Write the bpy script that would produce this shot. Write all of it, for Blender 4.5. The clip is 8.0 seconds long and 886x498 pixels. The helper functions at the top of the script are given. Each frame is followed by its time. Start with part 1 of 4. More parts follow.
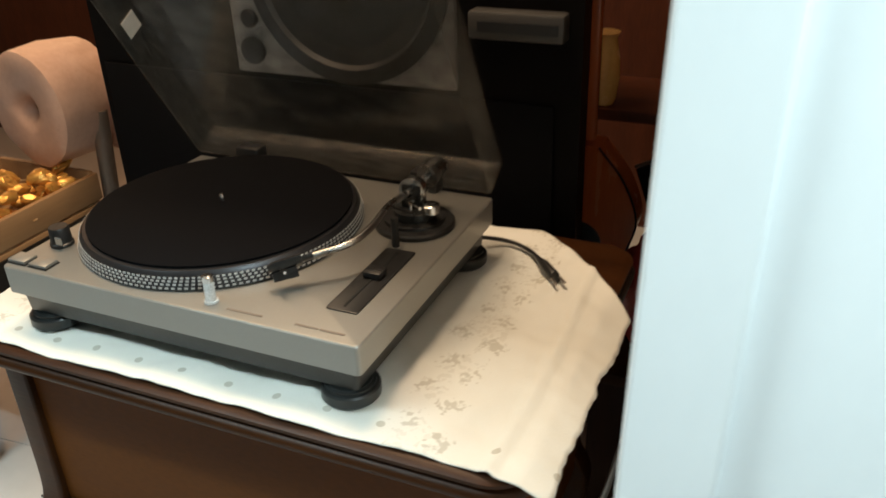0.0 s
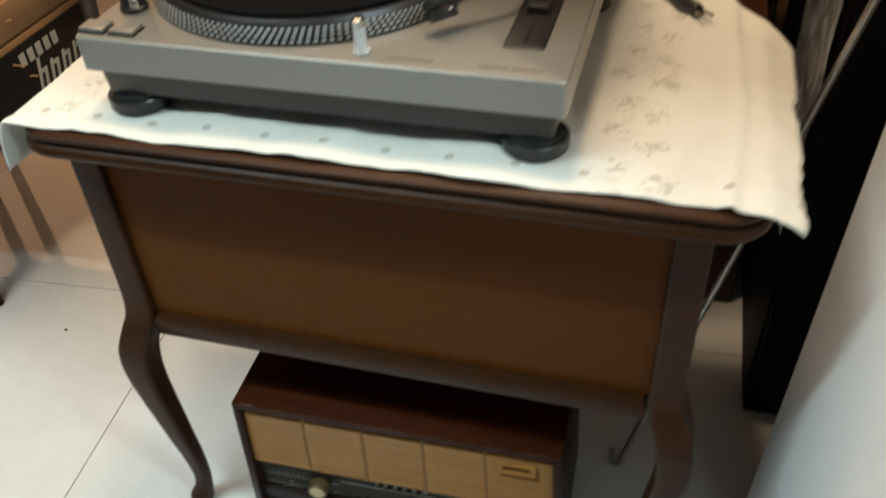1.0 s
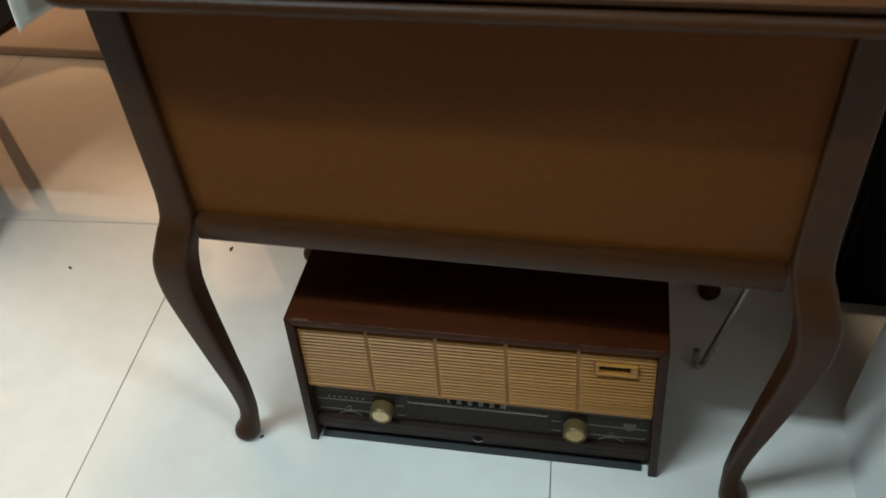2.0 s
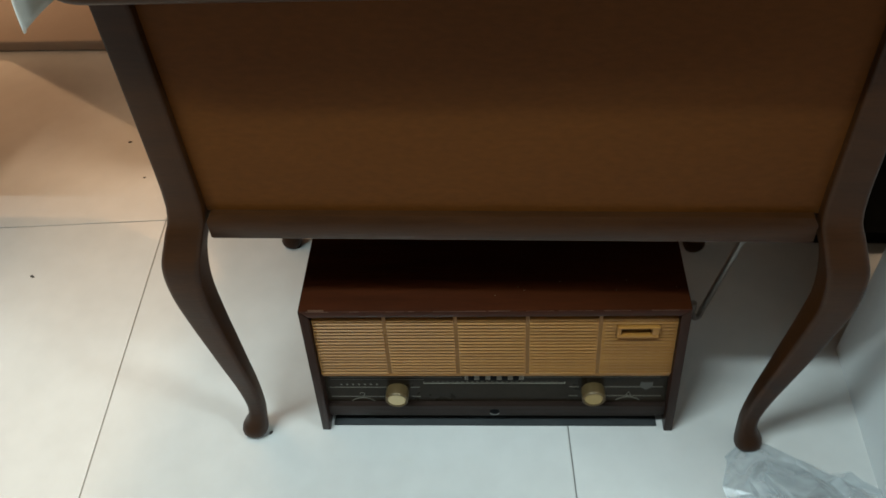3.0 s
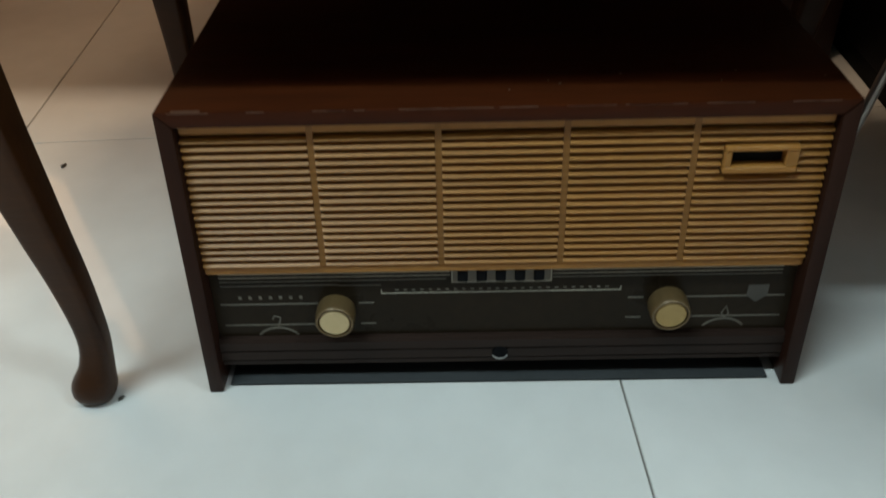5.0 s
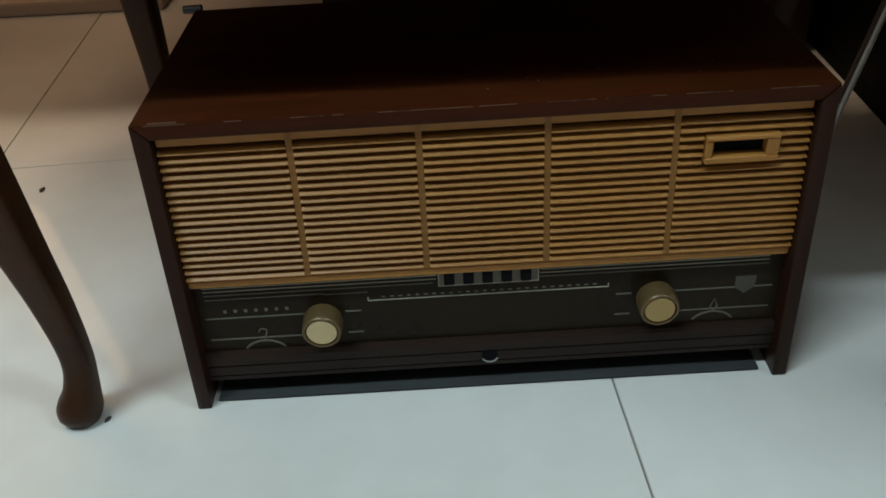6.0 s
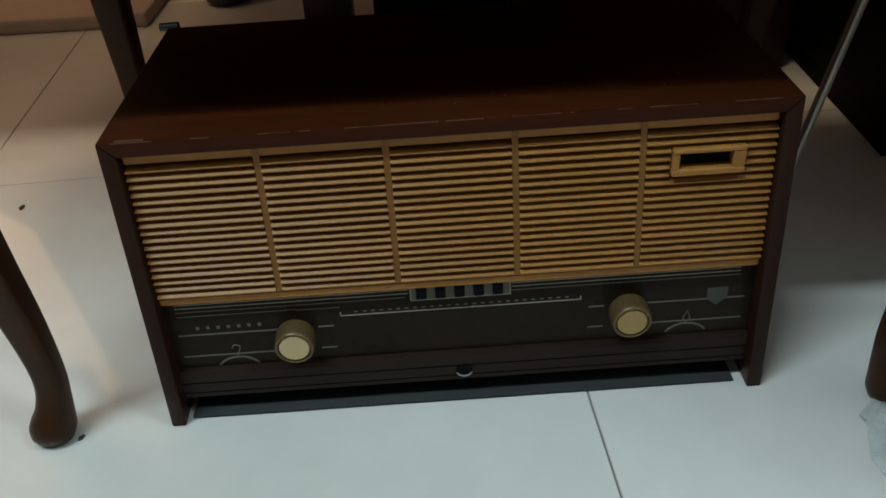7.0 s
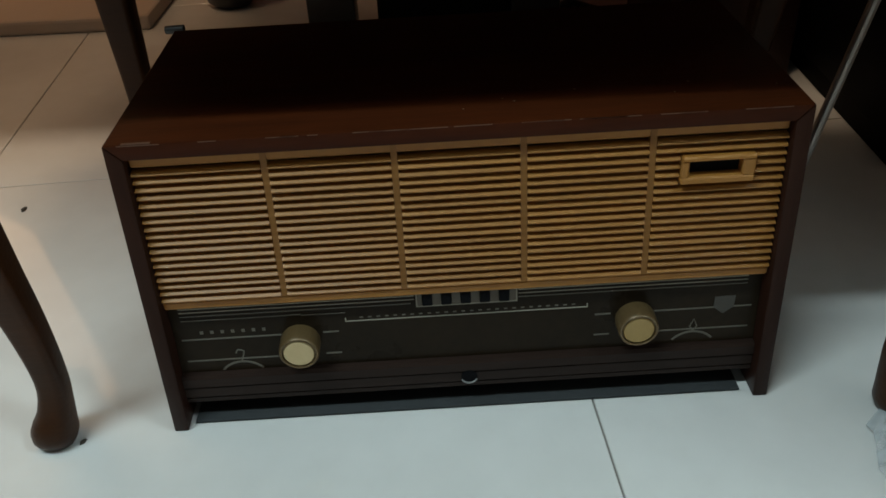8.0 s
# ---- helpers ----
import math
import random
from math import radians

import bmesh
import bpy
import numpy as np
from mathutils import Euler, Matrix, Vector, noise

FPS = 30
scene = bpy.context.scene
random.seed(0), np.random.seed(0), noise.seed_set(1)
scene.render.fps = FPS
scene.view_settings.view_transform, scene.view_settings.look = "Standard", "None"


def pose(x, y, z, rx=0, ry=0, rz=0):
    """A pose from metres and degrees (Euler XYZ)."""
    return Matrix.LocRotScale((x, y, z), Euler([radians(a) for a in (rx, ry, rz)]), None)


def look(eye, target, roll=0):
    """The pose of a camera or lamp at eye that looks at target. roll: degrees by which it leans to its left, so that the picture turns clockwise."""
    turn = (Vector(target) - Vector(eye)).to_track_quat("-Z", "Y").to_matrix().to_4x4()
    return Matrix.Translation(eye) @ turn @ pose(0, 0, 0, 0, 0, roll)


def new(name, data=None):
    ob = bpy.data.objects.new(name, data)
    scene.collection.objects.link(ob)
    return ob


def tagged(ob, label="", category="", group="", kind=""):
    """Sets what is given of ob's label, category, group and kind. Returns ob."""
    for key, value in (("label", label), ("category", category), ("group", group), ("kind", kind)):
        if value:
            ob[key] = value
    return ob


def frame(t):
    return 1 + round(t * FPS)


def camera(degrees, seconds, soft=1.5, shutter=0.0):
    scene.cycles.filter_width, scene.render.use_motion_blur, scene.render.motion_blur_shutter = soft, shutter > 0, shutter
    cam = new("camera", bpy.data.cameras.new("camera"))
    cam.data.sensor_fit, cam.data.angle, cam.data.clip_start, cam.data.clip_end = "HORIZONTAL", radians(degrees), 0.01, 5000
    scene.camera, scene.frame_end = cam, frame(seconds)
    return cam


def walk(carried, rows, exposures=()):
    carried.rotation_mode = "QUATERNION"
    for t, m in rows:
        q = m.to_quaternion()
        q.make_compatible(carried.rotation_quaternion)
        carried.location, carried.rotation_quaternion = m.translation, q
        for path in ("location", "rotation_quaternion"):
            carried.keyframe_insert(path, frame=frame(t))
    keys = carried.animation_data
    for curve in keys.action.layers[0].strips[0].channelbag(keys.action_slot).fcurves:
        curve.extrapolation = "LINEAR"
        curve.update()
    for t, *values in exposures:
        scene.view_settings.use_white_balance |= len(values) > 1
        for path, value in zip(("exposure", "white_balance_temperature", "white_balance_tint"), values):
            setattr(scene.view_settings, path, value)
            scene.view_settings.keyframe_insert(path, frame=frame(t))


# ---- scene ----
cam = camera(55.1, 8.0, soft=1.6, shutter=0.5)
PATH = [
    (0, (0.829, -0.571, 1.224), (0.101, 1.042, 0.292), -2.1),
    (0.3, (0.769, -0.555, 1.203), (0.084, 1.042, 0.214), -2.6),
    (0.5, (0.708, -0.57, 1.18), (0.081, 1.016, 0.134), -2.3),
    (0.8, (0.614, -0.593, 1.143), (0.107, 0.9, -0.086), -2.8),
    (1, (0.563, -0.607, 1.116), (0.104, 0.853, -0.171), -3.4),
    (1.5, (0.475, -0.615, 1.034), (0.072, 0.824, -0.296), -5.6),
    (2, (0.425, -0.591, 0.97), (0.043, 0.817, -0.398), -5.4),
    (2.2, (0.412, -0.577, 0.946), (0.03, 0.817, -0.437), -5.2),
    (3.3, (0.277, -0.595, 0.983), (0.154, 0.764, -0.48), -5.3),
    (3.5, (0.266, -0.606, 0.983), (0.15, 0.741, -0.49), -5.7),
    (4, (0.248, -0.556, 0.902), (0.191, 0.83, -0.539), -4.3),
    (4.2, (0.246, -0.522, 0.791), (0.17, 0.927, -0.585), -4.4),
    (4.5, (0.251, -0.459, 0.629), (0.154, 1.046, -0.684), -3.8),
    (4.7, (0.262, -0.446, 0.562), (0.166, 1.105, -0.696), -3.0),
    (5, (0.264, -0.452, 0.49), (0.178, 1.148, -0.707), -1.9),
    (5.2, (0.262, -0.453, 0.475), (0.187, 1.153, -0.715), -2.0),
    (6.3, (0.268, -0.455, 0.481), (0.22, 1.18, -0.671), -3.9),
    (6.5, (0.274, -0.457, 0.479), (0.233, 1.184, -0.665), -3.8),
    (7, (0.282, -0.454, 0.48), (0.24, 1.187, -0.662), -3.9),
    (7.5, (0.278, -0.454, 0.48), (0.24, 1.194, -0.652), -3.6),
    (8, (0.276, -0.451, 0.479), (0.239, 1.198, -0.654), -3.3),
]
walk(cam, [(t, look(eye, target, roll)) for t, eye, target, roll in PATH], exposures=[(0.0, -0.08), (0.5, -0.2), (2.0, -0.12), (3.5, -0.1), (4.5, -0.26), (5.2, -0.26), (6.5, -0.42), (8.0, -0.42)])

# ---- light ----
world = bpy.data.worlds.new("world")
scene.world = world
world.use_nodes = True
world.node_tree.nodes["Background"].inputs[0].default_value = (0.9, 0.95, 1.0, 1)
world.node_tree.nodes["Background"].inputs[1].default_value = 0.05


def area_lamp(name, place, target, sx, sy, power, colour):
    data = bpy.data.lights.new(name, "AREA")
    data.shape, data.size, data.size_y, data.energy, data.color = "RECTANGLE", sx, sy, power, colour
    ob = new(name, data)
    ob.matrix_world = look(place, target)
    return ob


COOL, WARM = (0.75, 0.96, 1.0), (1.0, 0.66, 0.38)
area_lamp("front_lamp", (-0.62, -0.80, 2.50), (-0.62, -0.80, 0), 1.2, 0.12, 57, COOL)
# unseen cool lamp added to brighten the front of the white pillar
door = area_lamp("pillar_fill", (1.30, -0.60, 1.80), (1.0, -0.15, 1.15), 0.3, 0.12, 4.2, COOL)
door.data.spread = radians(85)
# weak broad fill added from the front, no source seen there
area_lamp("front_fill", (0.2, -3.25, 1.45), (0.2, 0, 1.0), 2.2, 1.6, 0.8, COOL)
area_lamp("shop_lamp", (-0.40, 0.42, 2.45), (-0.40, 0.42, 0), 1.0, 0.7, 18, WARM)
# unseen warm fill added to brighten the floor left of the table
spot = area_lamp("floor_fill", (-1.50, 1.50, 1.05), (-0.62, 0.52, 0), 1.1, 1.1, 2.0, (1.0, 0.56, 0.28))
spot.data.spread = radians(95)
area_lamp("shop_lamp", (0.27, 0.30, 2.45), (0.30, 0.30, 0), 0.25, 0.25, 20, (1.0, 0.75, 0.51))


# ---- materials ----
def material(name, colour, rough=0.5, metal=0.0, dark=None, scale=(8, 8, 8), fine=60.0, bump=0.1, amount=0.6, gloss=0.5, rough_var=0.1, per_piece=0.0, detail=6.0, coat=0.0, distort=0.0):
    """Two scales of noise between two colours, with a fine relief and uneven gloss."""
    m = bpy.data.materials.new(name)
    m.use_nodes = True
    t = m.node_tree
    n, l = t.nodes, t.links
    b = n["Principled BSDF"]
    dark = dark or tuple(c * 0.6 for c in colour)
    co = n.new("ShaderNodeTexCoord")
    mp = n.new("ShaderNodeMapping")
    mp.inputs["Scale"].default_value = scale
    l.new(co.outputs["Object"], mp.inputs["Vector"])
    big = n.new("ShaderNodeTexNoise")
    big.inputs["Scale"].default_value, big.inputs["Detail"].default_value = 1.0, detail
    big.inputs["Distortion"].default_value = distort
    l.new(mp.outputs[0], big.inputs["Vector"])
    small = n.new("ShaderNodeTexNoise")
    small.inputs["Scale"].default_value, small.inputs["Detail"].default_value = fine / max(scale), 4
    l.new(mp.outputs[0], small.inputs["Vector"])
    ramp = n.new("ShaderNodeValToRGB")
    ramp.color_ramp.elements[0].position, ramp.color_ramp.elements[1].position = 0.3, 0.7
    ramp.color_ramp.elements[0].color, ramp.color_ramp.elements[1].color = (*dark, 1), (*colour, 1)
    mean = n.new("ShaderNodeMix")
    mean.inputs[0].default_value = 0.35
    l.new(big.outputs[0], mean.inputs[2])
    l.new(small.outputs[0], mean.inputs[3])
    l.new(mean.outputs[0], ramp.inputs[0])
    plain = n.new("ShaderNodeMix")
    plain.data_type = "RGBA"
    plain.inputs[0].default_value = amount
    plain.inputs[6].default_value = (*colour, 1)
    l.new(ramp.outputs[0], plain.inputs[7])
    out = plain.outputs[2]
    if per_piece:
        info = n.new("ShaderNodeObjectInfo")
        hsv = n.new("ShaderNodeHueSaturation")
        ma = n.new("ShaderNodeMapRange")
        ma.inputs[3].default_value, ma.inputs[4].default_value = 1 - per_piece, 1 + per_piece
        l.new(info.outputs["Random"], ma.inputs[0])
        l.new(ma.outputs[0], hsv.inputs["Value"])
        l.new(out, hsv.inputs["Color"])
        out = hsv.outputs[0]
    l.new(out, b.inputs["Base Color"])
    mr = n.new("ShaderNodeMapRange")
    mr.inputs[3].default_value, mr.inputs[4].default_value = max(0.02, rough - rough_var), min(1, rough + rough_var)
    l.new(big.outputs[0], mr.inputs[0])
    l.new(mr.outputs[0], b.inputs["Roughness"])
    b.inputs["Metallic"].default_value = metal
    b.inputs["Specular IOR Level"].default_value = gloss
    b.inputs["Coat Weight"].default_value = coat
    b.inputs["Coat Roughness"].default_value = 0.25
    if bump:
        bp = n.new("ShaderNodeBump")
        bp.inputs["Strength"].default_value, bp.inputs["Distance"].default_value = bump, 0.002
        l.new(small.outputs[0], bp.inputs["Height"])
        l.new(bp.outputs[0], b.inputs["Normal"])
    return m


M_table = material("table_wood", (0.048, 0.016, 0.004), 0.40, 0, (0.017, 0.006, 0.002), (4, 30, 30), 300, 0.12, 0.8, gloss=0.17)
M_panel = material("table_veneer", (0.122, 0.0395, 0.007), 0.5, 0, (0.062, 0.019, 0.0035), (1.6, 5, 4), 260, 0.06, 0.75, gloss=0.07, distort=0.4)
M_radio = material("radio_veneer", (0.055, 0.012, 0.003), 0.36, 0, (0.018, 0.005, 0.002), (4, 40, 40), 350, 0.06, 0.8, gloss=0.07)
M_radio_side = material("radio_side_veneer", (0.030, 0.0105, 0.006), 0.36, 0, (0.013, 0.005, 0.003), (40, 40, 4), 350, 0.06, 0.8, gloss=0.10)
M_radio_low = material("radio_plinth", (0.028, 0.016, 0.012), 0.45, 0, (0.015, 0.009, 0.007), (3, 60, 60), 300, 0.1, 0.7, gloss=0.12)
M_scuff = material("worn_edge", (0.100, 0.045, 0.024), 0.5, 0, (0.05, 0.018, 0.009), (60, 60, 60), 300, 0.05)
M_gold = material("grille_plastic", (0.350, 0.158, 0.034), 0.40, 0, (0.220, 0.088, 0.017), (6, 6, 6), 120, 0.03, 0.7, per_piece=0.08, gloss=0.25)
M_gold_dark = material("divider_plastic", (0.23, 0.100, 0.020), 0.45, 0, (0.15, 0.060, 0.012), (20, 20, 20), 200, 0.04, gloss=0.25)
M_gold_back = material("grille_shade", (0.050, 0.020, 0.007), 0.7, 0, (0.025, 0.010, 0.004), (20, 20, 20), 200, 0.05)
M_dial = material("dial_glass", (0.026, 0.017, 0.010), 0.30, 0, (0.011, 0.008, 0.005), (12, 12, 12), 150, 0.02, 0.8, gloss=0.08)
M_print = material("dial_print", (0.30, 0.27, 0.21), 0.5, 0, None, (30, 30, 30), 200, 0)
M_print_dim = material("dial_print_dim", (0.12, 0.105, 0.08), 0.5, 0, None, (30, 30, 30), 200, 0)
M_print_faint = material("dial_print_faint", (0.055, 0.047, 0.037), 0.5, 0, None, (30, 30, 30), 200, 0)
M_key = material("ivory_key", (0.11, 0.085, 0.055), 0.4, 0, None, (30, 30, 30), 200, 0)
M_knob = material("knob_skirt", (0.12, 0.075, 0.03), 0.36, 0.3, (0.15, 0.10, 0.05), (30, 30, 30), 300, 0.05)
M_brass = material("knob_cap", (0.62, 0.48, 0.27), 0.34, 0.4, (0.50, 0.37, 0.19), (40, 40, 40), 400, 0.05)
M_brass_dark = material("dark_gold_cap", (0.40, 0.27, 0.10), 0.36, 0.4, (0.30, 0.19, 0.07), (40, 40, 40), 400, 0.05)
M_black = material("black_plastic", (0.018, 0.018, 0.018), 0.4, 0, None, (20, 20, 20), 200, 0.06)
M_rubber = material("black_rubber", (0.016, 0.018, 0.018), 0.35, 0, None, (20, 20, 20), 200, 0.1)
M_felt = material("slip_mat", (0.007, 0.007, 0.008), 0.9, 0, (0.004, 0.004, 0.0045), (30, 30, 30), 500, 0.3, gloss=0.05)
M_silver = material("silver_paint", (0.34, 0.335, 0.31), 0.38, 0.6, (0.28, 0.275, 0.25), (7, 7, 7), 500, 0.05, 0.6)
M_alu = material("bright_metal", (0.75, 0.75, 0.74), 0.2, 1.0, (0.6, 0.6, 0.6), (20, 20, 20), 300, 0.03)
M_rim = material("platter_rim", (0.06, 0.06, 0.065), 0.35, 0.7, None, (20, 20, 20), 300, 0.05)
M_white = material("white_paint", (0.84, 0.86, 0.86), 0.45, 0, (0.78, 0.80, 0.81), (3, 3, 1.5), 90, 0.05)
M_tile = material("floor_tile", (0.70, 0.69, 0.67), 0.05, 0, (0.61, 0.60, 0.58), (3, 3, 3), 24, 0.012, 0.9, rough_var=0.025, per_piece=0.02)
M_grout = material("grout", (0.30, 0.27, 0.24), 0.9, 0, None, (20, 20, 20), 200, 0.1)
M_wall = material("beige_paint", (0.50, 0.40, 0.33), 0.6, 0, (0.43, 0.34, 0.27), (2, 2, 2), 60, 0.05)
M_redwood = material("red_brown_boards", (0.100, 0.030, 0.014), 0.45, 0, (0.045, 0.014, 0.007), (20, 20, 3), 160, 0.1, 0.8, gloss=0.25)
M_brown = material("brown_wall_paint", (0.22, 0.14, 0.09), 0.6, 0, (0.16, 0.10, 0.06), (2, 2, 2), 60, 0.05)
M_dot = material("strobe_dot", (0.60, 0.62, 0.62), 0.35, 0.3, None, (30, 30, 30), 300, 0.03, 0.2)
M_arm = material("dull_chrome", (0.42, 0.41, 0.39), 0.28, 1.0, (0.25, 0.24, 0.23), (30, 30, 30), 300, 0.05)
M_darkwood = material("dark_wall_wood", (0.040, 0.013, 0.007), 0.45, 0, (0.015, 0.006, 0.004), (20, 20, 3), 160, 0.1, 0.8, gloss=0.25)
M_dim = material("dull_grey_paint", (0.16, 0.16, 0.16), 0.7, 0, (0.12, 0.12, 0.12), (2, 2, 2), 60, 0.05)
M_ceiling = material("ceiling_paint", (0.50, 0.50, 0.49), 0.7, 0, None, (2, 2, 2), 60, 0.05, 0.2)
M_blackbox = material("black_vinyl", (0.006, 0.005, 0.005), 0.55, 0, (0.003, 0.003, 0.003), (20, 20, 20), 400, 0.15, gloss=0.05)
M_baffle = material("grey_baffle", (0.30, 0.29, 0.28), 0.5, 0.2, None, (10, 10, 10), 200, 0.05, 0.3)
M_ledge = material("dark_grey_plastic", (0.055, 0.052, 0.048), 0.45, 0, None, (12, 12, 12), 150, 0.05)
M_floor_shade = material("floor_shade", (0.045, 0.048, 0.050), 0.6, 0, (0.028, 0.030, 0.031), (20, 20, 20), 200, 0.05, gloss=0.15)
M_crate = material("pale_crate_wood", (0.42, 0.25, 0.12), 0.55, 0, (0.28, 0.15, 0.07), (3, 30, 30), 200, 0.15, 0.8)
M_sign = material("black_label", (0.02, 0.018, 0.016), 0.35, 0, None, (15, 15, 15), 100, 0.03)
M_ink = material("pale_print", (0.66, 0.62, 0.54), 0.5, 0, None, (15, 15, 15), 100, 0)
M_roll = material("paper_roll", (0.72, 0.50, 0.40), 0.4, 0, (0.50, 0.29, 0.20), (14, 14, 14), 90, 0.25, 0.7)
M_foil = material("gold_wrapping", (0.85, 0.48, 0.12), 0.3, 0.6, (0.5, 0.22, 0.04), (25, 25, 25), 90, 0.3)
M_straw = material("straw", (0.46, 0.27, 0.11), 0.6, 0, (0.25, 0.13, 0.05), (30, 30, 30), 160, 0.3)
M_red = material("red_grip", (0.50, 0.10, 0.075), 0.5, 0, (0.34, 0.06, 0.05), (30, 30, 30), 160, 0.3)
M_bag = material("red_bag", (0.34, 0.05, 0.045), 0.25, 0, (0.16, 0.02, 0.02), (14, 14, 14), 90, 0.3)
M_steel = material("steel_rod", (0.40, 0.37, 0.34), 0.35, 0.8, (0.22, 0.19, 0.17), (30, 30, 10), 200, 0.1)
M_guitar = material("varnished_red_wood", (0.56, 0.14, 0.04), 0.25, 0, (0.36, 0.075, 0.02), (20, 20, 4), 120, 0.03, 0.8, coat=0.4)
M_yellow = material("bright_amber", (0.86, 0.56, 0.20), 0.25, 0, (0.66, 0.34, 0.09), (25, 25, 25), 120, 0.1)
M_post = material("grey_plastic", (0.21, 0.17, 0.14), 0.5, 0, None, (12, 12, 12), 100, 0.05)
M_dirt = material("dirt", (0.05, 0.04, 0.03), 0.9, 0, None, (12, 12, 12), 100, 0.1)


def cloth_material():
    """Cream cotton with a woven grain, faint stains and a printed border of sprigs and dots."""
    m = material("printed_cotton", (0.76, 0.76, 0.71), 0.85, 0, (0.69, 0.68, 0.61), (9, 9, 9), 700, 0.35, 0.7, gloss=0.2)
    t = m.node_tree
    n, l = t.nodes, t.links
    b = n["Principled BSDF"]
    base = b.inputs["Base Color"].links[0].from_socket
    co = n.new("ShaderNodeTexCoord")
    sep = n.new("ShaderNodeSeparateXYZ")
    l.new(co.outputs["Object"], sep.inputs[0])

    def maths(op, a, b2=None, c=None):
        k = n.new("ShaderNodeMath")
        k.operation = op
        for i, v in enumerate((a, b2, c)):
            if v is None:
                continue
            if isinstance(v, (int, float)):
                k.inputs[i].default_value = v
            else:
                l.new(v, k.inputs[i])
        return k.outputs[0]

    wob = n.new("ShaderNodeTexNoise")
    wob.inputs["Scale"].default_value = 22
    l.new(co.outputs["Object"], wob.inputs["Vector"])
    x = maths("ADD", sep.outputs[0], maths("MULTIPLY", maths("SUBTRACT", wob.outputs[0], 0.5), 0.05))
    cells = n.new("ShaderNodeTexVoronoi")
    cells.inputs["Scale"].default_value = 118
    curl = n.new("ShaderNodeTexNoise")
    curl.inputs["Scale"].default_value = 75
    l.new(co.outputs["Object"], curl.inputs["Vector"])
    bent = n.new("ShaderNodeVectorMath")
    bent.operation = "MULTIPLY_ADD"
    bent.inputs[1].default_value = (0.022, 0.022, 0.022)
    l.new(curl.outputs["Color"], bent.inputs[0])
    l.new(co.outputs["Object"], bent.inputs[2])
    l.new(bent.outputs[0], cells.inputs["Vector"])
    spots = maths("LESS_THAN", cells.outputs["Distance"], 0.42)
    gate = n.new("ShaderNodeTexNoise")
    gate.inputs["Scale"].default_value = 26
    l.new(co.outputs["Object"], gate.inputs["Vector"])
    leafy = maths("MULTIPLY", spots, maths("GREATER_THAN", gate.outputs[0], 0.44))
    right = maths("LESS_THAN", maths("ABSOLUTE", maths("SUBTRACT", x, 0.243)), 0.026)
    left = maths("LESS_THAN", maths("ABSOLUTE", maths("SUBTRACT", x, -0.302)), 0.018)
    # clusters of small leaves, set alternately in two columns
    fine_leaf = n.new("ShaderNodeTexNoise")
    fine_leaf.inputs["Scale"].default_value, fine_leaf.inputs["Detail"].default_value = 150, 1.5
    l.new(co.outputs["Object"], fine_leaf.inputs["Vector"])

    def sprigs(cx, shift):
        dx = maths("SUBTRACT", x, cx)
        dy = maths("MULTIPLY", maths("SUBTRACT", maths("FRACT", maths("ADD", maths("MULTIPLY", sep.outputs[1], 19.0), shift)), 0.5), 0.0526)
        near = maths("SUBTRACT", 1.0, maths("MULTIPLY", maths("SQRT", maths("ADD", maths("MULTIPLY", dx, dx), maths("MULTIPLY", dy, dy))), 52.0))
        return maths("MINIMUM", 1.0, maths("MAXIMUM", 0.0, maths("MULTIPLY", maths("SUBTRACT", maths("ADD", fine_leaf.outputs[0], maths("MULTIPLY", near, 0.34)), 0.66), 9.0)))

    columns = maths("MAXIMUM", maths("MAXIMUM", sprigs(0.226, 0.1), sprigs(0.262, 0.55)), sprigs(-0.302, 0.3))
    band = maths("MAXIMUM", maths("MULTIPLY", maths("MULTIPLY", leafy, maths("MAXIMUM", right, left)), 0.35), columns)
    gx = maths("SUBTRACT", maths("FRACT", maths("MULTIPLY", sep.outputs[0], 17)), 0.5)
    gy = maths("MULTIPLY", maths("SUBTRACT", sep.outputs[1], -0.207), 17)
    dot = maths("LESS_THAN", maths("ADD", maths("MULTIPLY", gx, gx), maths("MULTIPLY", gy, gy)), 0.006)
    mask = maths("MULTIPLY", maths("MAXIMUM", maths("MULTIPLY", band, 0.8), dot), 0.46)
    mix = n.new("ShaderNodeMix")
    mix.data_type = "RGBA"
    l.new(mask, mix.inputs[0])
    l.new(base, mix.inputs[6])
    mix.inputs[7].default_value = (0.24, 0.20, 0.12, 1)
    l.new(mix.outputs[2], b.inputs["Base Color"])
    return m


def clear_material(name, colour, rough, ior, opacity, patchy=0.25, scale=14):
    """Thin tinted plastic: part of the light goes straight through."""
    m = bpy.data.materials.new(name)
    m.use_nodes = True
    n, l = m.node_tree.nodes, m.node_tree.links
    b = n["Principled BSDF"]
    b.inputs["Base Color"].default_value = (*colour, 1)
    b.inputs["Roughness"].default_value = rough
    b.inputs["IOR"].default_value = ior
    noise_node = n.new("ShaderNodeTexNoise")
    noise_node.inputs["Scale"].default_value = scale
    mr = n.new("ShaderNodeMapRange")
    mr.inputs[1].default_value, mr.inputs[2].default_value = 0.3, 0.7
    mr.inputs[3].default_value, mr.inputs[4].default_value = opacity * (1 - patchy), min(1.0, opacity * (1 + patchy))
    l.new(noise_node.outputs[0], mr.inputs[0])
    l.new(mr.outputs[0], b.inputs["Alpha"])
    return m


